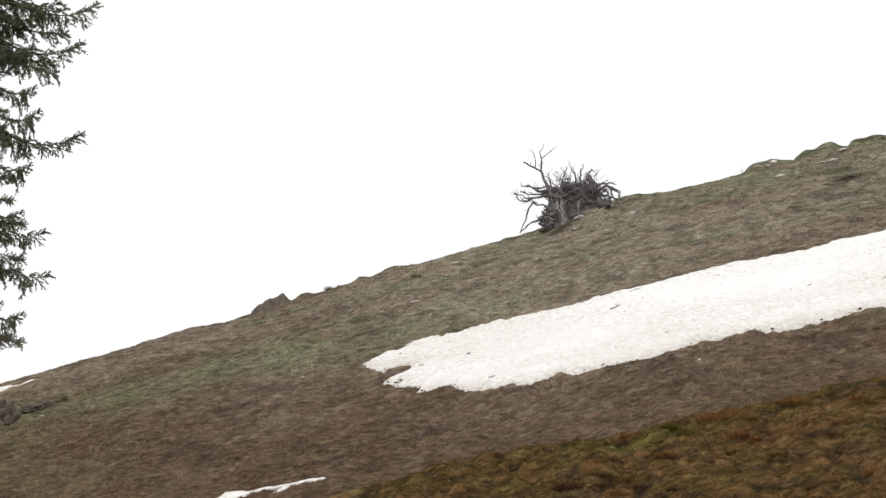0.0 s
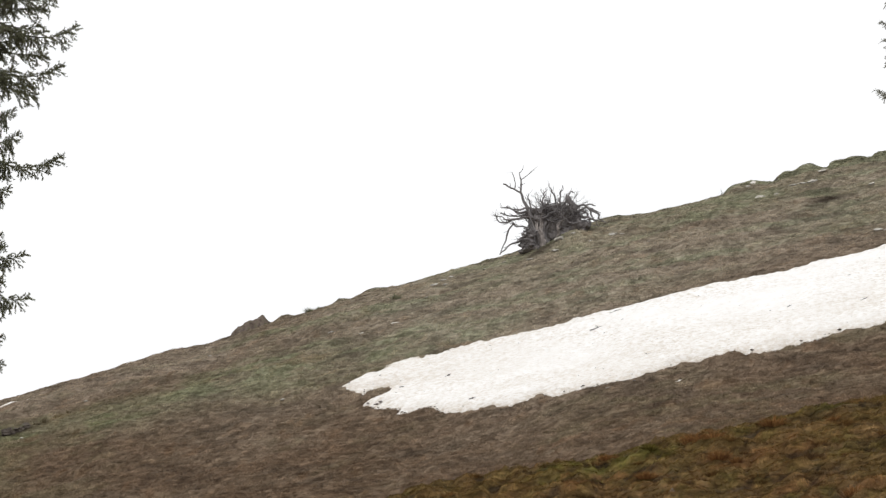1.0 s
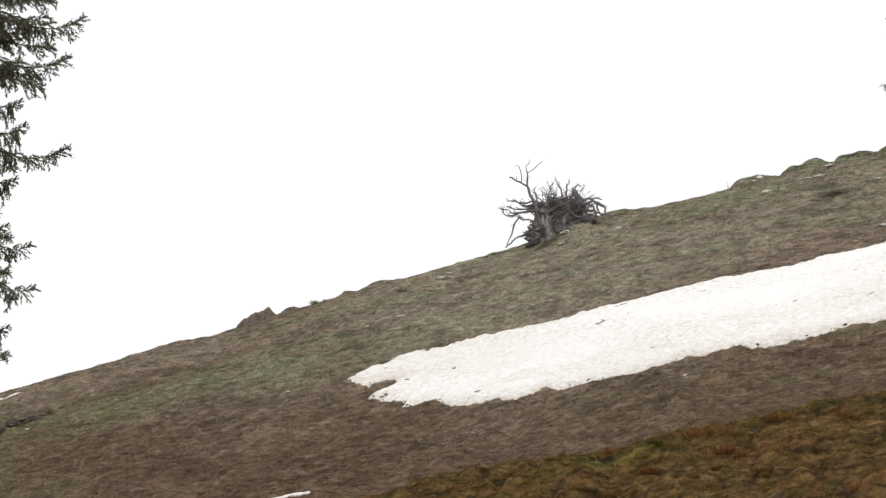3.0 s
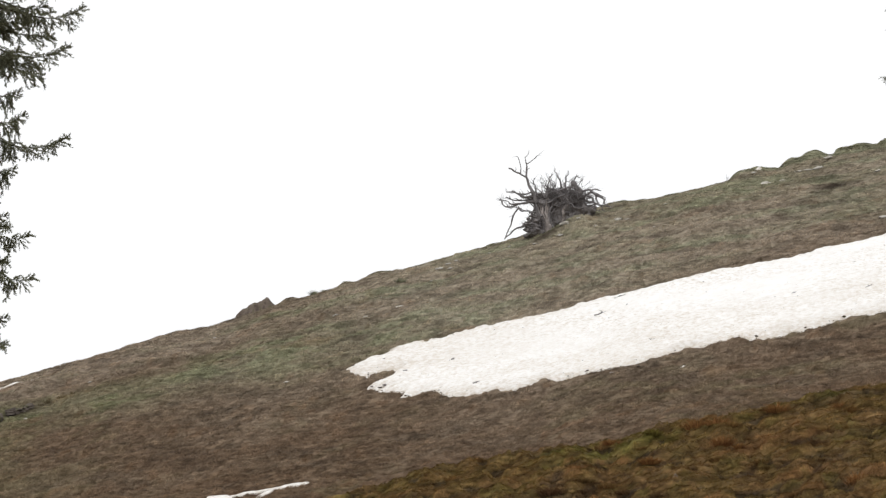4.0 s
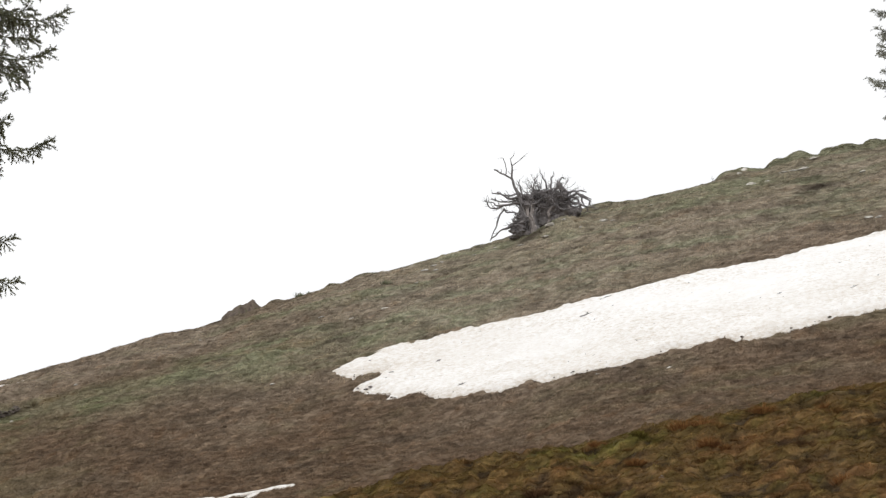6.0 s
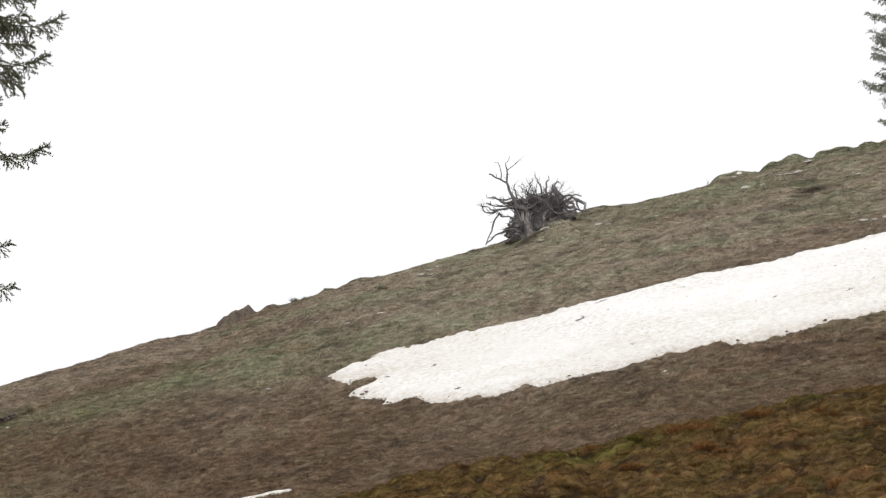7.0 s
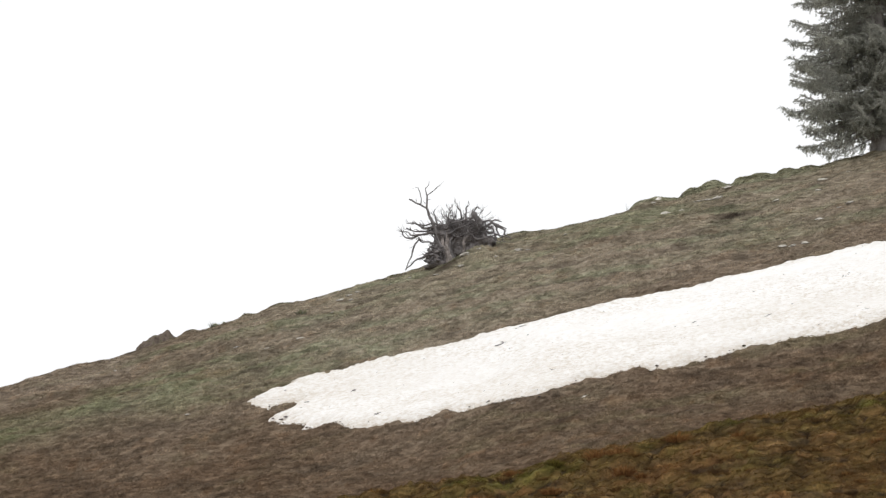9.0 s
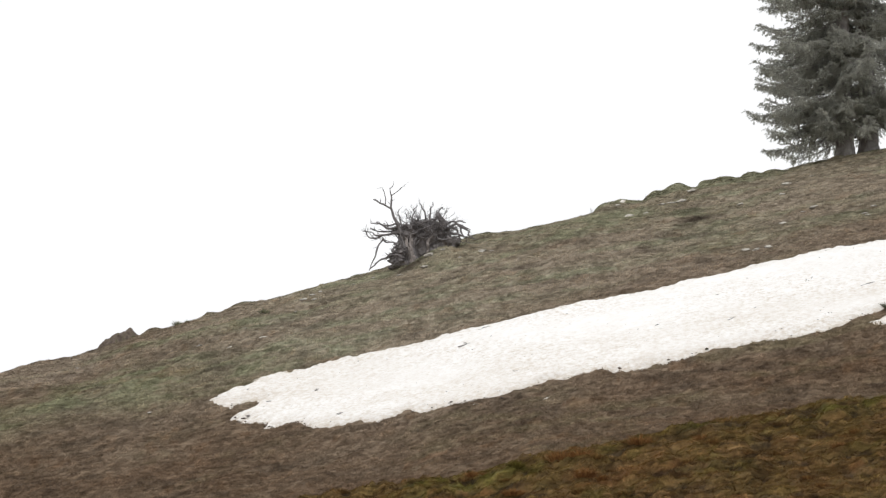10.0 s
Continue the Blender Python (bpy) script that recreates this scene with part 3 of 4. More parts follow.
    limb("forked_branch", top, ((-0.74, 0.0, 2.52), (-1.05, -0.05, 2.68), (-1.30, 0.0, 2.80), (-1.52, 0.05, 2.93)), (0.046, 0.040, 0.034, 0.028), DEADWOOD, rng, 6, 2, "bare antler-like branch", 0.12, 0.02)
    limb("forked_branch", top, ((-1.0, -0.03, 2.68), (-0.98, 0.02, 2.95), (-1.04, 0.04, 3.25), (-1.12, 0.06, 3.45), (-1.24, 0.04, 3.46)), (0.024, 0.021, 0.017, 0.010, 0.004), DEADWOOD, rng, 6, 2, "bare antler-like branch", 0.12, 0.02)
    limb("forked_branch", top, ((-0.72, 0.0, 3.10), (-0.45, 0.0, 3.30), (-0.24, 0.04, 3.50), (-0.05, 0.06, 3.66)), (0.020, 0.016, 0.012, 0.005), DEADWOOD, rng, 6, 2, "bare antler-like branch", 0.12, 0.02)
    limb("forked_branch", top, ((-0.80, 0.02, 3.40), (-0.66, 0.0, 3.55), (-0.62, 0.0, 3.75)), (0.018, 0.014, 0.005), DEADWOOD, rng, 5, 0, "bare antler-like branch")
    # heavy broken arms towards the downhill side, and thin props that touch the ground
    arms = (((0.1, 0.1, 1.45), (-0.55, 0.0, 1.42), (-0.95, 0.0, 1.32), (-1.45, -0.05, 1.30), (-1.80, 0.0, 1.46)), ((-0.1, 0.1, 1.65), (-0.75, -0.05, 1.60), (-1.05, 0.0, 1.72), (-1.38, 0.05, 1.90)),
            ((-0.1, 0.05, 1.75), (-0.6, 0.05, 1.82), (-1.1, 0.0, 1.78), (-1.62, 0.0, 1.84)), ((0.0, 0.05, 1.05), (-0.55, -0.05, 0.92), (-0.8, 0.0, 1.0), (-1.1, 0.0, 1.12)),
            ((-1.0, 0.0, 1.30), (-1.35, 0.0, 1.18), (-1.75, 0.02, 1.25), (-1.86, 0.0, 1.52)), ((0.0, 0.2, 1.5), (-0.6, 0.2, 1.55), (-1.2, 0.15, 1.50), (-1.65, 0.1, 1.62)))
    for i, a in enumerate(arms):
        k = (0.95, 0.8, 0.6, 0.7, 0.55, 0.65)[i]
        limb("broken_root", top, a, [r * k for r in (0.085, 0.062, 0.045, 0.032, 0.02)[:len(a)]], DEADWOOD, rng, 7, 18, "", 0.35)
    limb("prop_root", top, ((-1.05, 0.0, 1.15), (-1.28, 0.02, 0.85), (-1.42, 0.0, 0.35), (-1.68, -0.05, -0.28)), (0.036, 0.036, 0.030, 0.022), DEADWOOD, rng, 6, 3, "", 0.12, 0.025)
    limb("prop_root", top, ((-0.85, 0.0, 0.32), (-1.15, 0.0, 0.22), (-1.45, 0.0, -0.05), (-1.70, -0.05, -0.28)), (0.042, 0.036, 0.030, 0.022), DEADWOOD, rng, 6, 2, "", 0.12, 0.025)
    for i in range(46):
        s = Vector((rng.uniform(-0.75, 0.1), rng.uniform(-0.22, 0.1), rng.uniform(0.05, 0.8)))
        d = Vector((rng.uniform(-1, 0.2), rng.uniform(-0.6, 0.2), rng.uniform(-0.4, 0.4)))
        limb("root", top, (s, s + d * 0.2, s + d * 0.34 + Vector((0, 0, rng.uniform(-0.08, 0.05)))), (0.045, 0.035, 0.012), DEADWOOD, rng, 5, 3, "", 0.3)
    # the fan of torn roots round the upper rim
    for i in range(170):
        a = radians(rng.uniform(2, 172))
        s = Vector((0.75 + rng.uniform(-0.7, 0.8), rng.uniform(-0.1, 0.5), 1.35 + rng.uniform(-0.5, 0.4)))
        reach = (0.42 + 0.55 * rng.random() ** 1.4) * (1.25 if math.cos(a) > 0.3 else 0.9)
        d = Vector((math.cos(a) * 1.15, rng.uniform(-0.35, 0.35), math.sin(a) * 0.85))
        p1 = s + d * reach * 0.5 + Vector((rng.uniform(-0.1, 0.1), 0, rng.uniform(-0.08, 0.12)))
        p2 = s + d * reach * 0.8 + Vector((rng.uniform(-0.15, 0.15), 0, rng.uniform(-0.12, 0.12)))
        p3 = s + d * reach + Vector((rng.uniform(-0.15, 0.15), 0, rng.uniform(-0.22, 0.1)))
        r = 0.010 + 0.036 * rng.random() ** 2.2
        limb("root", top, (s, p1, p2, p3), (r, r * 0.75, r * 0.5, r * 0.22), DEADWOOD, rng, 6, rng.randrange(4, 9), "", 0.25)
    for i in range(56):
        a = radians(rng.uniform(-5, 178))
        s = Vector((0.75 + 1.0 * math.cos(a), rng.uniform(0.0, 0.4), 1.35 + 0.75 * math.sin(a)))
        d = Vector((math.cos(a) * 1.1 + rng.uniform(-0.5, 0.5), rng.uniform(-0.4, 0.4), math.sin(a) + rng.uniform(-0.3, 0.4))) * (0.15 + 0.55 * rng.random() ** 1.6)
        limb("rootlet", top, (s, s + d * 0.5, s + d * 0.8 + Vector((rng.uniform(-0.08, 0.08), 0, rng.uniform(-0.06, 0.06))), s + d), (0.013, 0.010, 0.007, 0.003), DEADWOOD, rng, 5, 3, "", 0.3)
    # a stout stub, tall thin spikes, and the drooping tangle on the uphill side
    limb("root_stub", top, ((1.62, 0.1, 1.85), (1.45, 0.1, 2.1), (1.30, 0.08, 2.36)), (0.16, 0.13, 0.10), DEADWOOD, rng, 8, 1)
    for a in (((0.85, 0.1, 1.9), (0.76, 0.1, 2.4), (0.62, 0.1, 2.68), (0.50, 0.1, 2.95)), ((0.2, 0.1, 1.8), (0.22, 0.1, 2.2), (0.27, 0.1, 2.5), (0.46, 0.1, 2.7)), ((1.0, 0.1, 2.0), (1.02, 0.1, 2.4), (1.05, 0.1, 2.6), (1.12, 0.1, 2.85)),
              ((-0.2, 0.1, 1.7), (-0.35, 0.1, 2.1), (-0.42, 0.1, 2.3), (-0.40, 0.1, 2.5)), ((1.2, 0.1, 2.0), (1.4, 0.1, 2.45), (1.55, 0.1, 2.6), (1.66, 0.1, 2.55))):
        limb("root", top, a, (0.045, 0.032, 0.022, 0.008), DEADWOOD, rng, 6, 5)
    for a in (((1.5, 0.2, 1.8), (1.95, 0.1, 1.98), (2.3, 0.1, 2.02), (2.58, 0.1, 1.95)), ((1.6, 0.2, 1.6), (2.1, 0.1, 1.85), (2.5, 0.1, 1.75), (2.80, 0.1, 1.62)), ((2.1, 0.1, 1.9), (2.35, 0.1, 1.7), (2.42, 0.1, 1.45), (2.55, 0.1, 1.22)),
              ((1.9, 0.1, 1.75), (2.2, 0.1, 1.6), (2.28, 0.1, 1.4), (2.30, 0.1, 1.2)), ((2.4, 0.1, 1.75), (2.62, 0.1, 1.62), (2.7, 0.1, 1.4), (2.95, 0.1, 1.25)), ((1.9, 0.1, 1.5), (2.2, 0.1, 1.42), (2.6, 0.1, 1.28), (3.0, 0.1, 1.22))):
        limb("root", top, a, (0.055, 0.042, 0.03, 0.012), DEADWOOD, rng, 6, 5)


STUMP = (5.08, 136.75)
uprooted_stump(*STUMP, float(hill(*STUMP)))


# ---- spruces ----
def spruce_bough(name, long, seed, needle_mat, bark, needle, dense, hang, sag, finger=0.12, twigs=13):
    """A bough that sags and turns up at its tip, with side twigs, hanging twigs and needles. It grows along x to (long, 0, -0.28 long).
    finger: the usual length of its stubby shoots; twigs: how many side twigs to the metre."""
    rng = np.random.default_rng(seed)
    v, f, segs = [], [], []

    def axis(s):
        return np.array((long * s, 0.05 * long * math.sin(3 * s + seed), long * (-sag * s + (sag - 0.28) * s ** 5 + 0.012 * math.sin(9 * s + seed))))

    steps = 12
    tube(v, f, [axis(i / steps) for i in range(steps + 1)], [0.045 * (1 - i / steps) ** 1.2 * long / 3.5 + 0.006 for i in range(steps + 1)], 5)

    def shoot(p, d, ln):
        d = d / np.linalg.norm(d)
        segs.append((p, p + d * ln))

    def twig(p, d, ln, droop):
        """A twig in short straight pieces, with stubby shoots along it."""
        n = max(2, int(ln / 0.11))
        d = d / np.linalg.norm(d)
        for i in range(n):
            s = i / n
            d2 = d + np.array((0, 0, -droop * s)) + rng.normal(0, 0.12, 3)
            d2 /= np.linalg.norm(d2)
            q = p + d2 * ln / n
            segs.append((p, q))
            across = np.cross(d2, (0.05, 0, 1))
            for side in (-1, 1):
                if rng.uniform() < 0.7:
                    shoot(q, d2 * 0.8 + side * across * rng.uniform(0.4, 0.9) + np.array((0, 0, rng.uniform(-0.5, 0.2))), finger * rng.uniform(0.6, 1.5) * (1.1 - 0.4 * s))
            p = q
        shoot(p, d2 + rng.normal(0, 0.2, 3), rng.uniform(0.08, 0.14))

    count = int(long * twigs)
    lush = rng.uniform(0, 6)
    for i in range(count):
        s = 0.14 + 0.86 * (i + rng.uniform(0, 0.8)) / count
        p = axis(min(s, 0.995))
        t = axis(min(s + 0.01, 1.0)) - axis(s - 0.01)
        t /= np.linalg.norm(t)
        full = 0.55 + 0.45 * math.sin(9 * s + lush)
        a = radians(rng.uniform(30, 65)) * (1 if i % 2 else -1)
        d = t * math.cos(a) + np.cross(t, (0, 0, 1)) * math.sin(a) + np.array((0, 0, rng.uniform(-0.25, 0.25)))
        ln = long * (0.03 + 0.22 * max(0.0, 1 - s) ** 0.75 * min(1.0, s / 0.3)) * rng.uniform(0.5, 1.3) + 0.08
        twig(p, d, ln, rng.uniform(0.4, 1.4))
        if s > 0.86:
            for _ in range(2):
                shoot(p, t + rng.normal(0, 0.35, 3) + np.array((0, 0, 0.8)), finger * rng.uniform(0.8, 1.7))
        if s < 0.95:
            for _ in range(3):
                if rng.uniform() < hang * full:
                    twig(p, np.array((rng.normal(0, 0.35), rng.normal(0, 0.4), -1.0)), rng.uniform(0.08, 0.16) + 0.6 * full * rng.random() ** 2, 0.4)
    for k in range(4):
        shoot(axis(1.0), axis(1.0) - axis(0.94) + rng.normal(0, 0.07, 3), rng.uniform(0.09, 0.17))
    a = np.array([s[0] for s in segs])
    d = np.array([s[1] for s in segs]) - a
    ln = np.linalg.norm(d, axis=1)
    per = np.maximum(3, (ln * dense).astype(int))
    i = np.repeat(np.arange(len(segs)), per)
    n = len(i)
    start = a[i] + d[i] * rng.uniform(0, 1, (n, 1))
    unit = d[i] / ln[i][:, None]
    out = rng.normal(0, 1, (n, 3))
    out -= unit * (out * unit).sum(1, keepdims=True)
    out /= np.linalg.norm(out, axis=1, keepdims=True)
    way = unit * 0.6 + out * 0.85
    wide = np.cross(way, rng.normal(0, 1, (n, 3)))
    wide /= np.linalg.norm(wide, axis=1, keepdims=True)
    size = needle * rng.uniform(0.7, 1.3, (n, 1))
    tri = np.stack((start - wide * size * 0.19, start + wide * size * 0.19, start + way * size), 1).reshape(-1, 3)
    return mesh_of(name, v, f, bark), fast_mesh("needles", tri, np.arange(3 * n).reshape(-1, 3), needle_mat)


def leafy_bough(pair, parent, m):
    wood = part("bough", pair[0], parent, "", m)
    part("needles", pair[1], wood, "dense needles on drooping twigs")


def aim(foot, tip, long, roll=0.0):
    """The pose and scale that lay a bough of that length from foot to tip."""
    d = Vector(tip) - Vector(foot)
    flat = math.hypot(d.x, d.y)
    size = d.length / (long * math.hypot(1, 0.28))
    turn = math.atan2(d.z, flat)
    return Matrix.Translation(foot) @ Matrix.Rotation(math.atan2(d.y, d.x), 4, "Z") @ Matrix.Rotation(-turn, 4, "Y") @ Matrix.Rotation(roll, 4, "X") @ Matrix.Rotation(-math.atan(0.28), 4, "Y") @ Matrix.Scale(size, 4)


def spruce_trunk(parent, high, radius, rng, bark, flare=1.5):
    v, f = [], []
    hs = (-0.6, 0.0, 0.35, 1.0, 3.0, high * 0.35, high * 0.6, high * 0.85, high)
    rs = (flare * 1.25, flare, 1.16, 1.0, 0.95, 0.74, 0.5, 0.2, 0.03)
    tube(v, f, [(rng.uniform(-0.02, 0.02), rng.uniform(-0.02, 0.02), h) for h in hs], [radius * r for r in rs], 14, 0.06, rng)
    part("trunk", mesh_of("trunk", v, f, bark, smooth=True), parent, "grey-brown scaly bark")


# length and sag of each kind of bough
BOUGHS = [(ln, sag, *spruce_bough("bough", ln, 60 + i, NEEDLES, BARK, 0.046, 190, 0.6, sag, 0.15, 10)) for i, (ln, sag) in enumerate(((4.5, 0.50), (4.3, 0.36), (4.0, 0.52), (3.6, 0.34), (3.4, 0.48), (3.0, 0.42), (2.7, 0.52), (2.4, 0.36)))]


def near_spruce(x, y):
    rng = random.Random(31)
    z = float(hill(x, y))
    top = base("spruce_tree", x, y, z, "tall dark green spruce with drooping boughs beside the slope", "spruce tree")
    spruce_trunk(top, 31.0, 0.42, rng, BARK)
    # boughs that reach over the slope: where each tip is, how far back, its rise to the trunk, and its sag
    for tx, tz, back, rise, sag in ((-9.54, 23.55, 0.1, 0.35, 0.52), (-9.92, 22.42, 0.0, 0.95, 0.52), (-10.56, 21.43, -0.3, 1.90, 0.34), (-11.24, 21.20, 0.3, 0.80, 0.46), (-11.04, 20.45, -0.1, 0.70, 0.52), (-9.89, 19.83, 0.0, 1.10, 0.46), (-11.30, 18.99, 0.2, 0.70, 0.54), (-11.71, 18.53, -0.3, 0.80, 0.36),
                                    (-11.51, 17.71, 0.3, 1.00, 0.52), (-11.43, 17.26, -0.2, 1.20, 0.34), (-10.86, 17.03, 0.0, 0.90, 0.54), (-10.75, 15.87, 0.1, 1.50, 0.46), (-11.56, 16.13, 0.5, 0.70, 0.42), (-11.39, 14.85, 0.1, 1.00, 0.54), (-11.42, 14.04, -0.1, 1.50, 0.34), (-12.00, 15.19, 0.3, 0.80, 0.52),
                                    (-10.43, 22.84, 0.8, 0.80, 0.36), (-10.76, 21.94, 0.6, 1.10, 0.36), (-11.17, 22.13, -0.7, 1.00, 0.52), (-11.66, 22.97, -0.5, 1.20, 0.36), (-11.29, 23.26, 0.8, 1.10, 0.36), (-10.67, 23.74, 0.7, 1.20, 0.42), (-11.83, 19.51, -0.6, 1.60, 0.34), (-11.83, 18.10, 0.6, 0.90, 0.42),
                                    (-11.73, 16.76, -0.5, 0.90, 0.42), (-11.43, 16.21, -0.6, 1.30, 0.36), (-11.80, 14.26, 0.5, 1.00, 0.36), (-9.81, 24.62, 0.0, 0.90, 0.52), (-10.43, 24.10, 0.4, 0.60, 0.42), (-10.91, 24.34, -0.5, 0.80, 0.36), (-9.60, 25.72, 0.2, 1.00, 0.52), (-10.01, 26.87, -0.2, 1.00, 0.42)):
        foot, tip = (0, 0, tz + rise - z), (tx - 0.14 - x, back, tz - 0.06 - z)
        reach = math.hypot(tip[0], tip[1])
        long, _, *pair = min(BOUGHS, key=lambda b: abs(b[0] - reach * 1.02) + 4 * abs(b[1] - sag))
        leafy_bough(pair, top, aim(foot, tip, long, rng.uniform(-0.35, 0.35)))
    h = 8.0
    while h < 30.3:
        for k in range(4):
            a = rng.uniform(0, 2 * math.pi)
            room = 0.50 if math.cos(a) > 0.25 else 1.0
            reach = min(4.4, 0.45 + (31 - h) * 0.28) * room * rng.uniform(0.8, 1.0)
            if h < 13:
                reach *= 0.7
            foot = (0, 0, h + rng.uniform(-0.2, 0.2))
            tip = (reach * math.cos(a), reach * math.sin(a), foot[2] - reach * rng.uniform(0.2, 0.36))
            long, _, *pair = min(BOUGHS, key=lambda b: abs(b[0] - reach))
            leafy_bough(pair, top, aim(foot, tip, long, rng.uniform(-0.45, 0.45)))
        h += 0.5


near_spruce(-14.1, 85.0)

FAR_BOUGHS = [(ln, *spruce_bough("bough", ln, 80 + i, HAZED_NEEDLES, HAZED_BARK, 0.058, 84, 0.3, sag, 0.11, 13)) for i, (ln, sag) in enumerate(((4.3, 0.40), (3.9, 0.48), (3.5, 0.36), (3.0, 0.50), (2.5, 0.40), (2.0, 0.46), (1.5, 0.40)))]


def crest_spruce(x, y, seed, radius, high, label, fuller=False):
    rng = random.Random(seed)
    top = base("spruce_tree", x, y, float(hill(x, y)), label, "spruce tree", "spruces on the crest")
    spruce_trunk(top, high, radius, rng, HAZED_BARK, 1.3)
    h = 1.7
    while h < high - 0.6:
        seen = h < 9.5
        for k in range(5 if seen else 3):
            a = rng.uniform(0, 2 * math.pi)
            reach = min(4.3, 0.4 + (high - h) * 0.3) * (1 - 0.65 * rng.random() ** 1.5)
            foot = (0, 0, h + rng.uniform(-0.3, 0.3))
            tip = (reach * math.cos(a), reach * math.sin(a), foot[2] - reach * rng.uniform(-0.08, 0.36) + 0.05 * reach * math.cos(a))
            long, *pair = min(FAR_BOUGHS, key=lambda b: abs(b[0] - reach))
            leafy_bough(pair, top, aim(foot, tip, long, rng.uniform(-0.45, 0.45)))
        h += 0.36 if seen else 0.8
    # bare dead twigs under the crown
    for k in range(12):
        a, h, ln = rng.uniform(0, 2 * math.pi), rng.uniform(0.9, 1.9), rng.uniform(1.0, 2.6)
        if k % 2:
            a = math.pi + rng.uniform(-0.7, 0.7)
        d = Vector((math.cos(a), math.sin(a), 0)) * ln
        limb("dead_twig", top, (Vector((0, 0, h)), d * 0.35 + Vector((0, 0, h - 0.15 * ln)), d * 0.7 + Vector((0, 0, h - 0.24 * ln)), d + Vector((0, 0, h - rng.uniform(0.12, 0.26) * ln))), (0.03, 0.022, 0.014, 0.006), HAZED_BARK, rng, 5, 10, "thin leafless twig")
    # extra boughs on the downhill side, placed to fill the outline in the camera's view
    for k in range(40 if fuller else 0):
        h = 1.6 + 1.6 * k / 12 if k < 12 else 3.2 + 6.4 * (k - 12) / 28
        a = math.pi + rng.uniform(-0.75, 0.75)
        reach = rng.uniform(3.4, 4.6)
        h += rng.uniform(-0.35, 0.35)
        drop = reach * (rng.uniform(0.2, 0.32) if h < 2.6 else rng.uniform(0.12, 0.32))
        long, *pair = min(FAR_BOUGHS, key=lambda b: abs(b[0] - reach))
        leafy_bough(pair, top, aim((0, 0, h), (reach * math.cos(a), reach * math.sin(a), h - drop), long, rng.uniform(-0.45, 0.45)))


crest_spruce(25.15, 139.5, 41, 0.40, 19.0, "dense spruce, greyed by haze in its colour, with boughs down to the grass of the crest", True)
crest_spruce(26.40, 140.4, 42, 0.44, 20.5, "dense spruce, greyed by haze in its colour, with a thick trunk on the crest")


# ---- stones and rocks ----
def stone(name, x, y, wide, high, mat, seed, label, group, deep=None, sink=0.18, detail=2, lean=0, rough=0.55):
    rng = random.Random(seed)
    flat = rng.uniform(0.7, 1.5) if wide < 0.6 else 1.0
    me = lump(rng, wide / 2, (deep or wide * 0.7) / 2, high * flat / 2, rough, detail, 10, name, mat, False)
    ob = new(name, me)
    ob.matrix_basis = pose(x, y, float(ground(x, y)) + high * (0.5 - sink), 12, lean - 10, rng.uniform(-25, 25))
    return tagged(ob, label, "stone" if wide < 0.8 else "rock", group)


PALE_STONES = ((-9.22, 135.34, 0.27), (0.52, 135.42, 0.41), (1.26, 136.16, 0.26), (0.89, 135.94, 0.29), (1.89, 136.40, 0.22), (8.30, 135.42, 0.42), (8.72, 135.02,
               0.26), (5.97, 135.80, 0.47), (5.76, 135.14, 0.36), (14.88, 136.16, 0.42), (16.40, 136.72, 0.36), (16.79, 136.62, 0.42), (17.23, 136.28, 0.47), (17.83,
               137.7, 0.38), (14.6, 138.4, 0.24), (-1.17, 132.08, 0.38), (-2.61, 132.10, 0.22), (-3.91, 133.10, 0.22), (-5.70, 127.16, 0.23), (-14.37, 133.48, 0.19),
               (-16.74, 130.92, 0.17), (-1.32, 134.66, 0.17), (0.15, 134.14, 0.17), (-2.04, 133.78, 0.19), (18.73, 127.30, 0.42), (19.09, 126.88, 0.30), (19.59,
               126.76, 0.38), (20.66, 129.54, 0.34), (22.11, 130.36, 0.34), (23.87, 128.02, 0.30), (19.42, 133.42, 0.30), (21.19, 132.84, 0.26), (24.32, 128.58,
               0.30), (23.92, 127.76, 0.26), (21.61, 130.28, 0.21), (17.93, 138.06, 0.34), (16.79, 136.62, 0.26), (21.58, 134.46, 0.34), (7.3, 135.0, 0.17), (3.6,
               136.2, 0.21), (2.7, 136.4, 0.17), (10.4, 135.6, 0.17), (12.6, 133.4, 0.15), (22.9, 135.3, 0.26), (9.7, 133.1, 0.15), (4.7, 135.2, 0.26), (6.6, 135.9,
               0.21), (1.0, 135.2, 0.24), (15.6, 135.9, 0.30))
for i, (x, y, w) in enumerate(PALE_STONES):
    stone("stone", x, y, w * 1.25, w * 0.30, LIMESTONE, 200 + i, "pale limestone stone lying in the turf", "pale stones on the slope")

near = "pale stones on the near fold"
stone("stone", 5.63, 70.88, 0.15, 0.10, LIMESTONE, 301, "small pale stone in the tufty grass", near, sink=0.2)
stone("stone", 5.89, 70.96, 0.2, 0.06, LIMESTONE, 302, "small pale stone in the tufty grass", near, sink=0.2)

craggy = "dark rocks in the turf"
# the last two, low rocks are added for the dark ledge of an earth bank
for i, (x, y, w, h, lean) in enumerate(((-18.55, 131.90, 0.9, 1.7, 0), (-18.07, 131.20, 0.75, 1.2, 10), (-19.11, 132.16, 0.9, 1.3, 0), (-17.35, 132.1, 0.8, 0.34, 2), (-16.8, 132.2, 0.6, 0.28, 0))):
    stone("rock", x, y, w, h, GREYROCK, 400 + i, "mossy grey-brown rock half sunk in turf", craggy, deep=0.9 * w, sink=0.45, detail=3, lean=lean, rough=0.75)


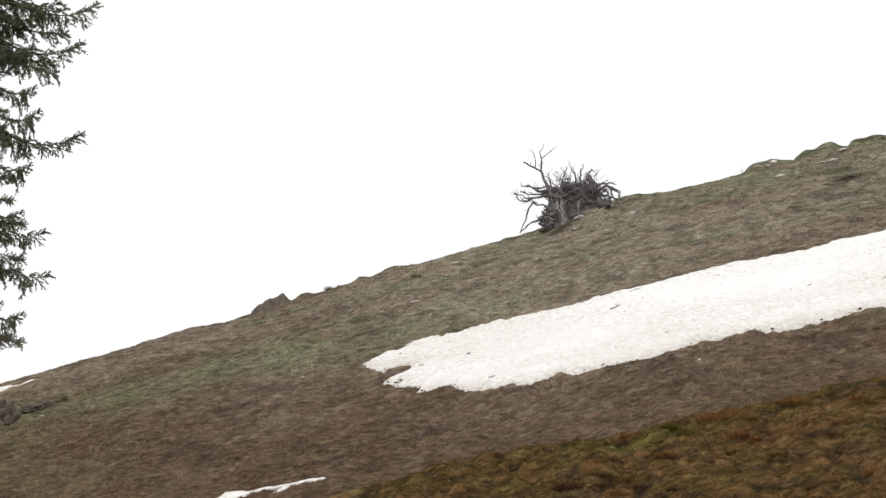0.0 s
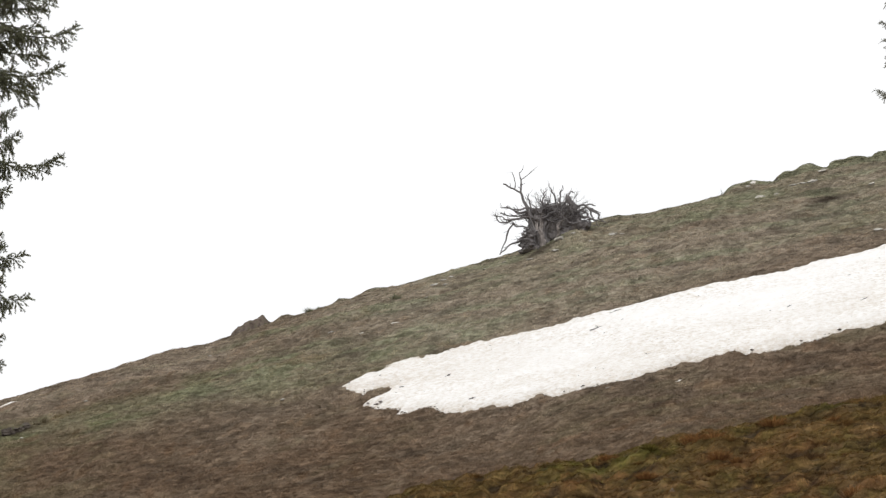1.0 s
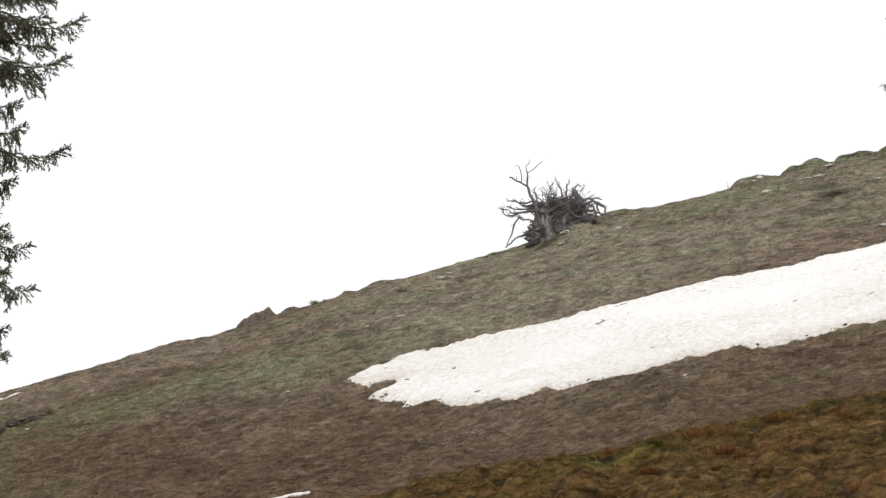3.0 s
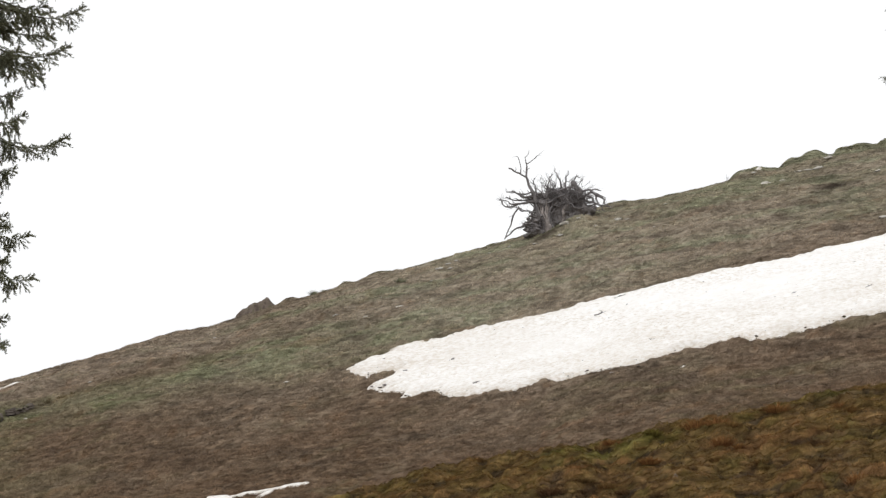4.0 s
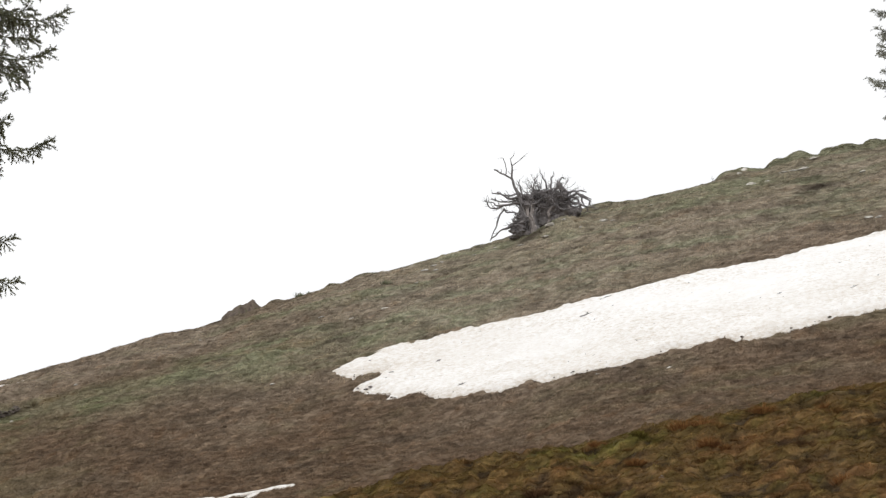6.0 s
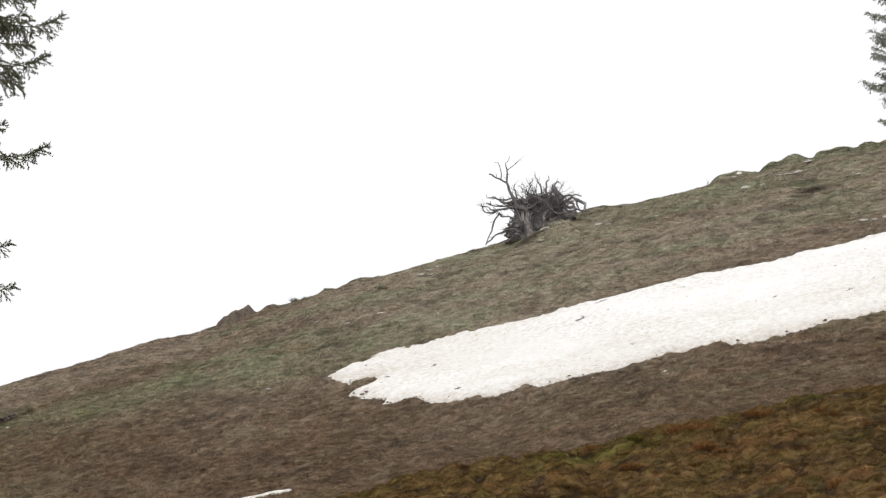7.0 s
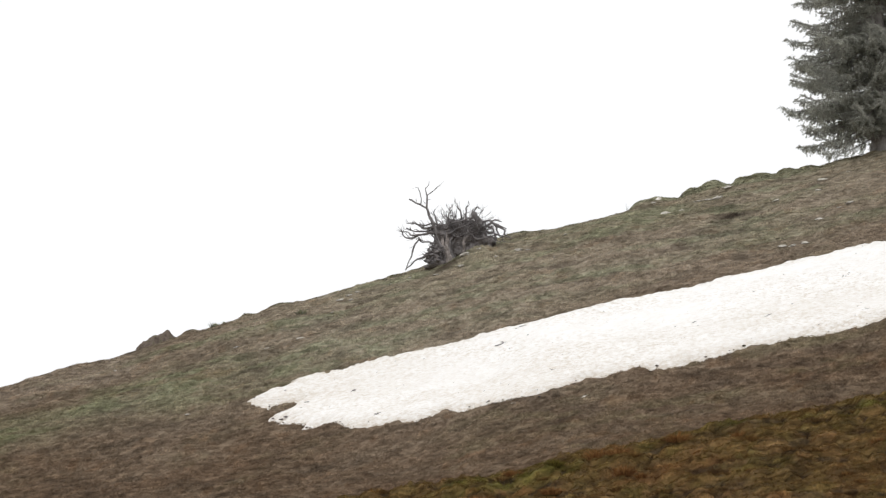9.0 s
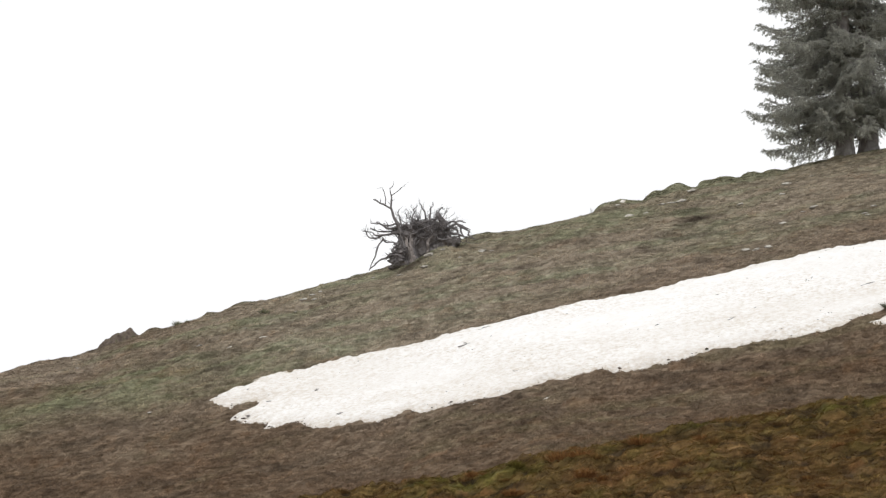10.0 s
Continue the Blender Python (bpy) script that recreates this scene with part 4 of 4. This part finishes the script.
def crag():
    """A low outcrop of earthy rock on the crest, steep and furrowed on its face, with a blunt double peak."""
    xs, ys = np.arange(-9.2, -6.4, 0.05), np.arange(137.7, 140.0, 0.05)
    gx, gy = np.meshgrid(xs, ys)
    d = 1 - np.abs((gx + 7.75) / 1.1) ** 2.2 - np.abs((gy - 138.95) / 0.85) ** 2.2 + 0.25 * wave(gx, gy, 0.35, 91)
    rise = 0.22 * step(-8.75, -8.2, gx) * step(-6.75, -7.3, gx) + 0.08 * np.exp(-((gx + 7.15) / 0.25) ** 2) + 0.06 * np.exp(-((gx + 7.68) / 0.08) ** 2)
    furrow = 0.13 * np.abs(wave(gx + 0.5 * gy, 0.3 * gy, 0.16, 92)) + 0.08 * wave(gx, gy, 0.3, 93) + 0.05 * wave(gx, gy, 0.11, 94)
    z = ground(gx, gy) + np.where(d > 0, 0.02 + step(0, 0.55, d) * (rise + furrow), -0.12)
    me = fast_mesh("rock_outcrop", np.stack((gx + 0.02 * wave(gx, gy, 0.12, 95), gy, z), -1).reshape(-1, 3), grid_faces(len(xs), len(ys)), BROWNROCK, False)
    tagged(new("rock_outcrop", me), "jagged earthy brown rock breaking out of the crest", "rock")


crag()


# ---- low shrubs and tall grass on the crest ----
def tuft(name, x, y, high, spread, count, mat, seed, label, category, group="", wide=0.03, upright=0.7, rusty=0.0, root=0.5, tangle=0.2):
    """A clump of stiff, bent blades or twigs, each in two pieces."""
    rng = random.Random(seed)
    v, f = [], []
    for _ in range(count):
        a, r = rng.uniform(0, 2 * math.pi), spread * math.sqrt(rng.random())
        p = Vector((r * math.cos(a) * root, r * math.sin(a) * root, -0.04))
        d = Vector((math.cos(a) * r / spread * (1 - upright) * 2 + rng.uniform(-tangle, tangle), math.sin(a) * r / spread * (1 - upright) * 2 + rng.uniform(-tangle, tangle), 1)).normalized()
        ln = high * rng.uniform(0.5, 1.1)
        q = p + d * ln * 0.55
        e = q + (d + Vector((math.cos(a), math.sin(a), -0.6)) * (1 - upright)).normalized() * ln * 0.45
        s = Vector((-math.sin(a), math.cos(a), 0)) * wide * rng.uniform(0.3, 0.6)
        k = len(v)
        v += [p - s, p + s, q + s * 0.8, q - s * 0.8, e]
        f += [(k, k + 1, k + 2, k + 3), (k + 3, k + 2, k + 4)]
    me = mesh_of(name, v, f, mat)
    n = len(me.vertices)
    tones = cover(np.full(n, x), np.full(n, y))
    tones["rust"] = np.maximum(tones["rust"], rusty)
    tones["age"] = np.repeat(np.array([rng.random() for _ in range(count)]), 5)
    attach(me, **tones)
    ob = new(name, me)
    ob.location = (x, y, float(ground(x, y)))
    return tagged(ob, label, category, group)


tuft("juniper_bush", -5.04, 138.5, 0.34, 0.42, 170, NEEDLES, 501, "small dark green juniper bush on the crest", "bush", wide=0.02, upright=0.6)
tuft("juniper_bush", -1.20, 135.1, 0.42, 0.22, 90, NEEDLES, 502, "small dark juniper bush in brown grass", "bush", wide=0.035, upright=0.5)
tuft("juniper_bush", -4.6, 138.8, 0.18, 0.25, 90, NEEDLES, 503, "low dark green juniper bush on the crest", "bush")
tuft("juniper_bush", 22.75, 117.35, 0.3, 0.5, 260, NEEDLES, 506, "small dark green bush at the edge of the snow", "bush", wide=0.03, upright=0.5)
tuft("sapling", 13.45, 138.7, 0.40, 0.25, 8, DEADWOOD, 504, "bare twiggy sapling on the crest", "sapling", wide=0.018, upright=0.8)
tuft("sapling", 15.9, 138.9, 0.25, 0.15, 8, DEADWOOD, 505, "short bare twiggy sapling on the crest", "sapling", wide=0.025, upright=0.9)

# rusty and straw-coloured tussocks on the near fold
RUSTY = [(6.66, 77.34, 0.26, 0.50), (7.15, 76.90, 0.26, 0.45), (8.66, 77.28, 0.26, 0.50), (6.97, 73.86, 0.20, 0.42), (4.64, 78.62, 0.16, 0.40), (5.26, 73.78, 0.16, 0.42), (10.08, 75.88, 0.20, 0.42), (9.19, 66.88, 0.24, 0.42), (2.88, 72.60, 0.20, 0.45), (3.69, 72.98, 0.16, 0.40), (8.89, 71.92, 0.18, 0.45), (5.56, 76.92, 0.16, 0.30)]
rng = random.Random(77)
while len(RUSTY) < 120:
    x, y = rng.uniform(-0.5, 14.5), rng.uniform(64, 79.3)
    if wave(x, y, 2.2, 78) > -0.15:
        RUSTY.append((x, y, rng.uniform(0.12, 0.26), rng.uniform(0.2, 0.42)))
for i, (x, y, h, w) in enumerate(RUSTY):
    tuft("grass_tussock", x, y, h * (1.6 if i < 12 else 0.9), w * rng.uniform(0.7, 1.0), 460 if i < 12 else 260, BLADES, 520 + i, "domed tussock of rusty dead grass" if i < 12 else "low tussock of brown and olive grass", "grass tussock", "tussocks on the near fold", 0.016, 0.50, 0.75 if i < 9 else rng.uniform(0.0, 0.35), 0.62, 0.4)
for i, (x, y, h) in enumerate(((-15.99, 132.42, 0.3), (-16.3, 132.3, 0.22), (-15.5, 132.5, 0.24), (-17.9, 130.1, 0.3), (-15.0, 132.7, 0.22))):
    tuft("grass_tussock", x, y, h, 0.3, 60, BLADES, 560 + i, "tussock of yellowed grass on the slope", "grass tussock", "tussocks on the slope", 0.025, 0.6)


# ---- litter on the snow ----
def snow_top(x, y):
    d = float(inside(SNOWFIELD, np.array([x]), np.array([y]))[0])
    return float(hill(x, y)) + 0.16 * (1 - math.exp(-max(d, 0) / 0.256)) + 0.03


def fallen_twig(x, y, long, seed, rise=0.05):
    rng = random.Random(seed)
    a = rng.uniform(-0.3, 0.3)
    v, f = [], []
    way = Vector((math.cos(a), math.sin(a) * 0.4, 0.15))
    p = [way * (long * s) + Vector((0, 0, rise * math.sin(math.pi * s) + 0.02)) for s in (-0.5, -0.2, 0.15, 0.5)]
    for q in p:
        q.z += 0.5 * q.y * 0.8 
    tube(v, f, p, (0.022, 0.02, 0.015, 0.006), 5)
    for k in range(4):
        s = p[1].lerp(p[2], rng.random())
        e = s + Vector((rng.uniform(-0.3, 0.3), rng.uniform(-0.1, 0.1), rng.uniform(0.02, 0.22))) * long * 0.7
        tube(v, f, (s, s.lerp(e, 0.5) + Vector((0.02, 0, 0.02)), e), (0.012, 0.009, 0.004), 4)
    ob = new("twig", mesh_of("twig", v, f, DEADWOOD, smooth=True))
    ob.location = (x, y, snow_top(x, y))
    tagged(ob, "dark fallen twig lying on the snow", "twig", "twigs on the snow")


for i, (x, y, w) in enumerate(((7.02, 124.36, 0.75), (8.56, 119.90, 0.6), (7.76, 125.3, 0.45), (1.9, 121.3, 0.3), (0.99, 124.64, 0.25), (22.3, 119.4, 0.55), (17.0, 119.6, 0.4), (20.4, 117.6, 0.35), (14.2, 120.9, 0.3))):
    fallen_twig(x, y, w, 600 + i)

clods = "crumbs of earth on the snow"
# the lumps near the patch's left tip are added for dark pits there
CLODS = ((-2.75, 126.50, 0.30), (-2.98, 126.54, 0.22), (-2.42, 126.46, 0.26), (-1.06, 124.32, 0.30), (-0.83, 124.74, 0.40), (-1.66, 123.90, 0.40), (-1.93, 124.34, 0.20), (1.04, 124.66, 0.30), (16.83, 122.34, 0.26), (4.67, 119.9, 0.24), (4.81, 125.04, 0.2), (4.85, 121.40, 0.16), (1.84, 121.4, 0.24), (1.93, 124.26, 0.16), (8.0, 118.3, 0.22), (19.6, 121.0, 0.18), (20.2, 121.3, 0.14), (20.0, 117.4, 0.2), (18.6, 117.5, 0.18))
for i, (x, y, w) in enumerate(CLODS):
    me = lump(random.Random(640 + i), w * 0.26, w * 0.22, w * 0.09, 0.7, 2, 3, "earth_crumb", ROOTSOIL)
    ob = new("earth_crumb", me)
    ob.location = (x, y, snow_top(x, y))
    tagged(ob, "dark lump on the snow, for earth crumbs and pits", "earth crumb", clods)


def edge_clods(count):
    """Lumps of thatch and soil that melt out along the lower edge of the long patch."""
    rng = random.Random(660)
    while count:
        x, y = rng.uniform(-2.5, 24), rng.uniform(116.3, 125.5)
        d = float(inside(SNOWFIELD, np.array([x]), np.array([y]))[0])
        if not -0.02 < d < 0.16 or y > 125.4 - 0.29 * x or rng.random() < 3 * d:
            continue
        count -= 1
        w = 0.06 + 0.11 * rng.random() ** 2
        ob = new("earth_crumb", lump(rng, w * 0.5, w * 0.35, w * 0.22, 0.7, 2, 3, "earth_crumb", BROWNROCK))
        ob.location = (x, y, snow_top(x, y) - 0.01)
        tagged(ob, "dark crumb of thatch and earth at the snow's edge", "earth crumb", clods)


edge_clods(46)


def litter(count):
    """Needles, bark flakes and specks of soil, sunk into the snow's surface."""
    rng = random.Random(71)
    v, f = [], []
    while count:
        x, y = rng.uniform(-3, 27), rng.uniform(116.5, 127)
        if float(inside(SNOWFIELD, np.array([x]), np.array([y]))[0]) < 0.1 or rng.random() > 0.35 + 0.65 * float(step(-0.2, 0.5, wave(x, y, 2.0, 72))):
            continue
        count -= 1
        z, r = snow_top(x, y) + 0.01, 0.008 + 0.035 * rng.random() ** 5
        a = rng.uniform(0, 6.3)
        k = len(v)
        for j in range(5):
            b = a + j * 1.2566
            c = r * rng.uniform(0.6, 1.2)
            v.append((x + 1.7 * c * math.cos(b), y + c * math.sin(b), z + 0.5 * c * math.sin(b) - 0.015))
        v.append((x, y, z + r * 0.6))
        f += [(k + j, k + (j + 1) % 5, k + 5) for j in range(5)]
    tagged(new("snow_litter", mesh_of("snow_litter", v, f, ROOTSOIL)), "dark specks of needles and soil on the snow", "litter", kind="stuff")


litter(650)
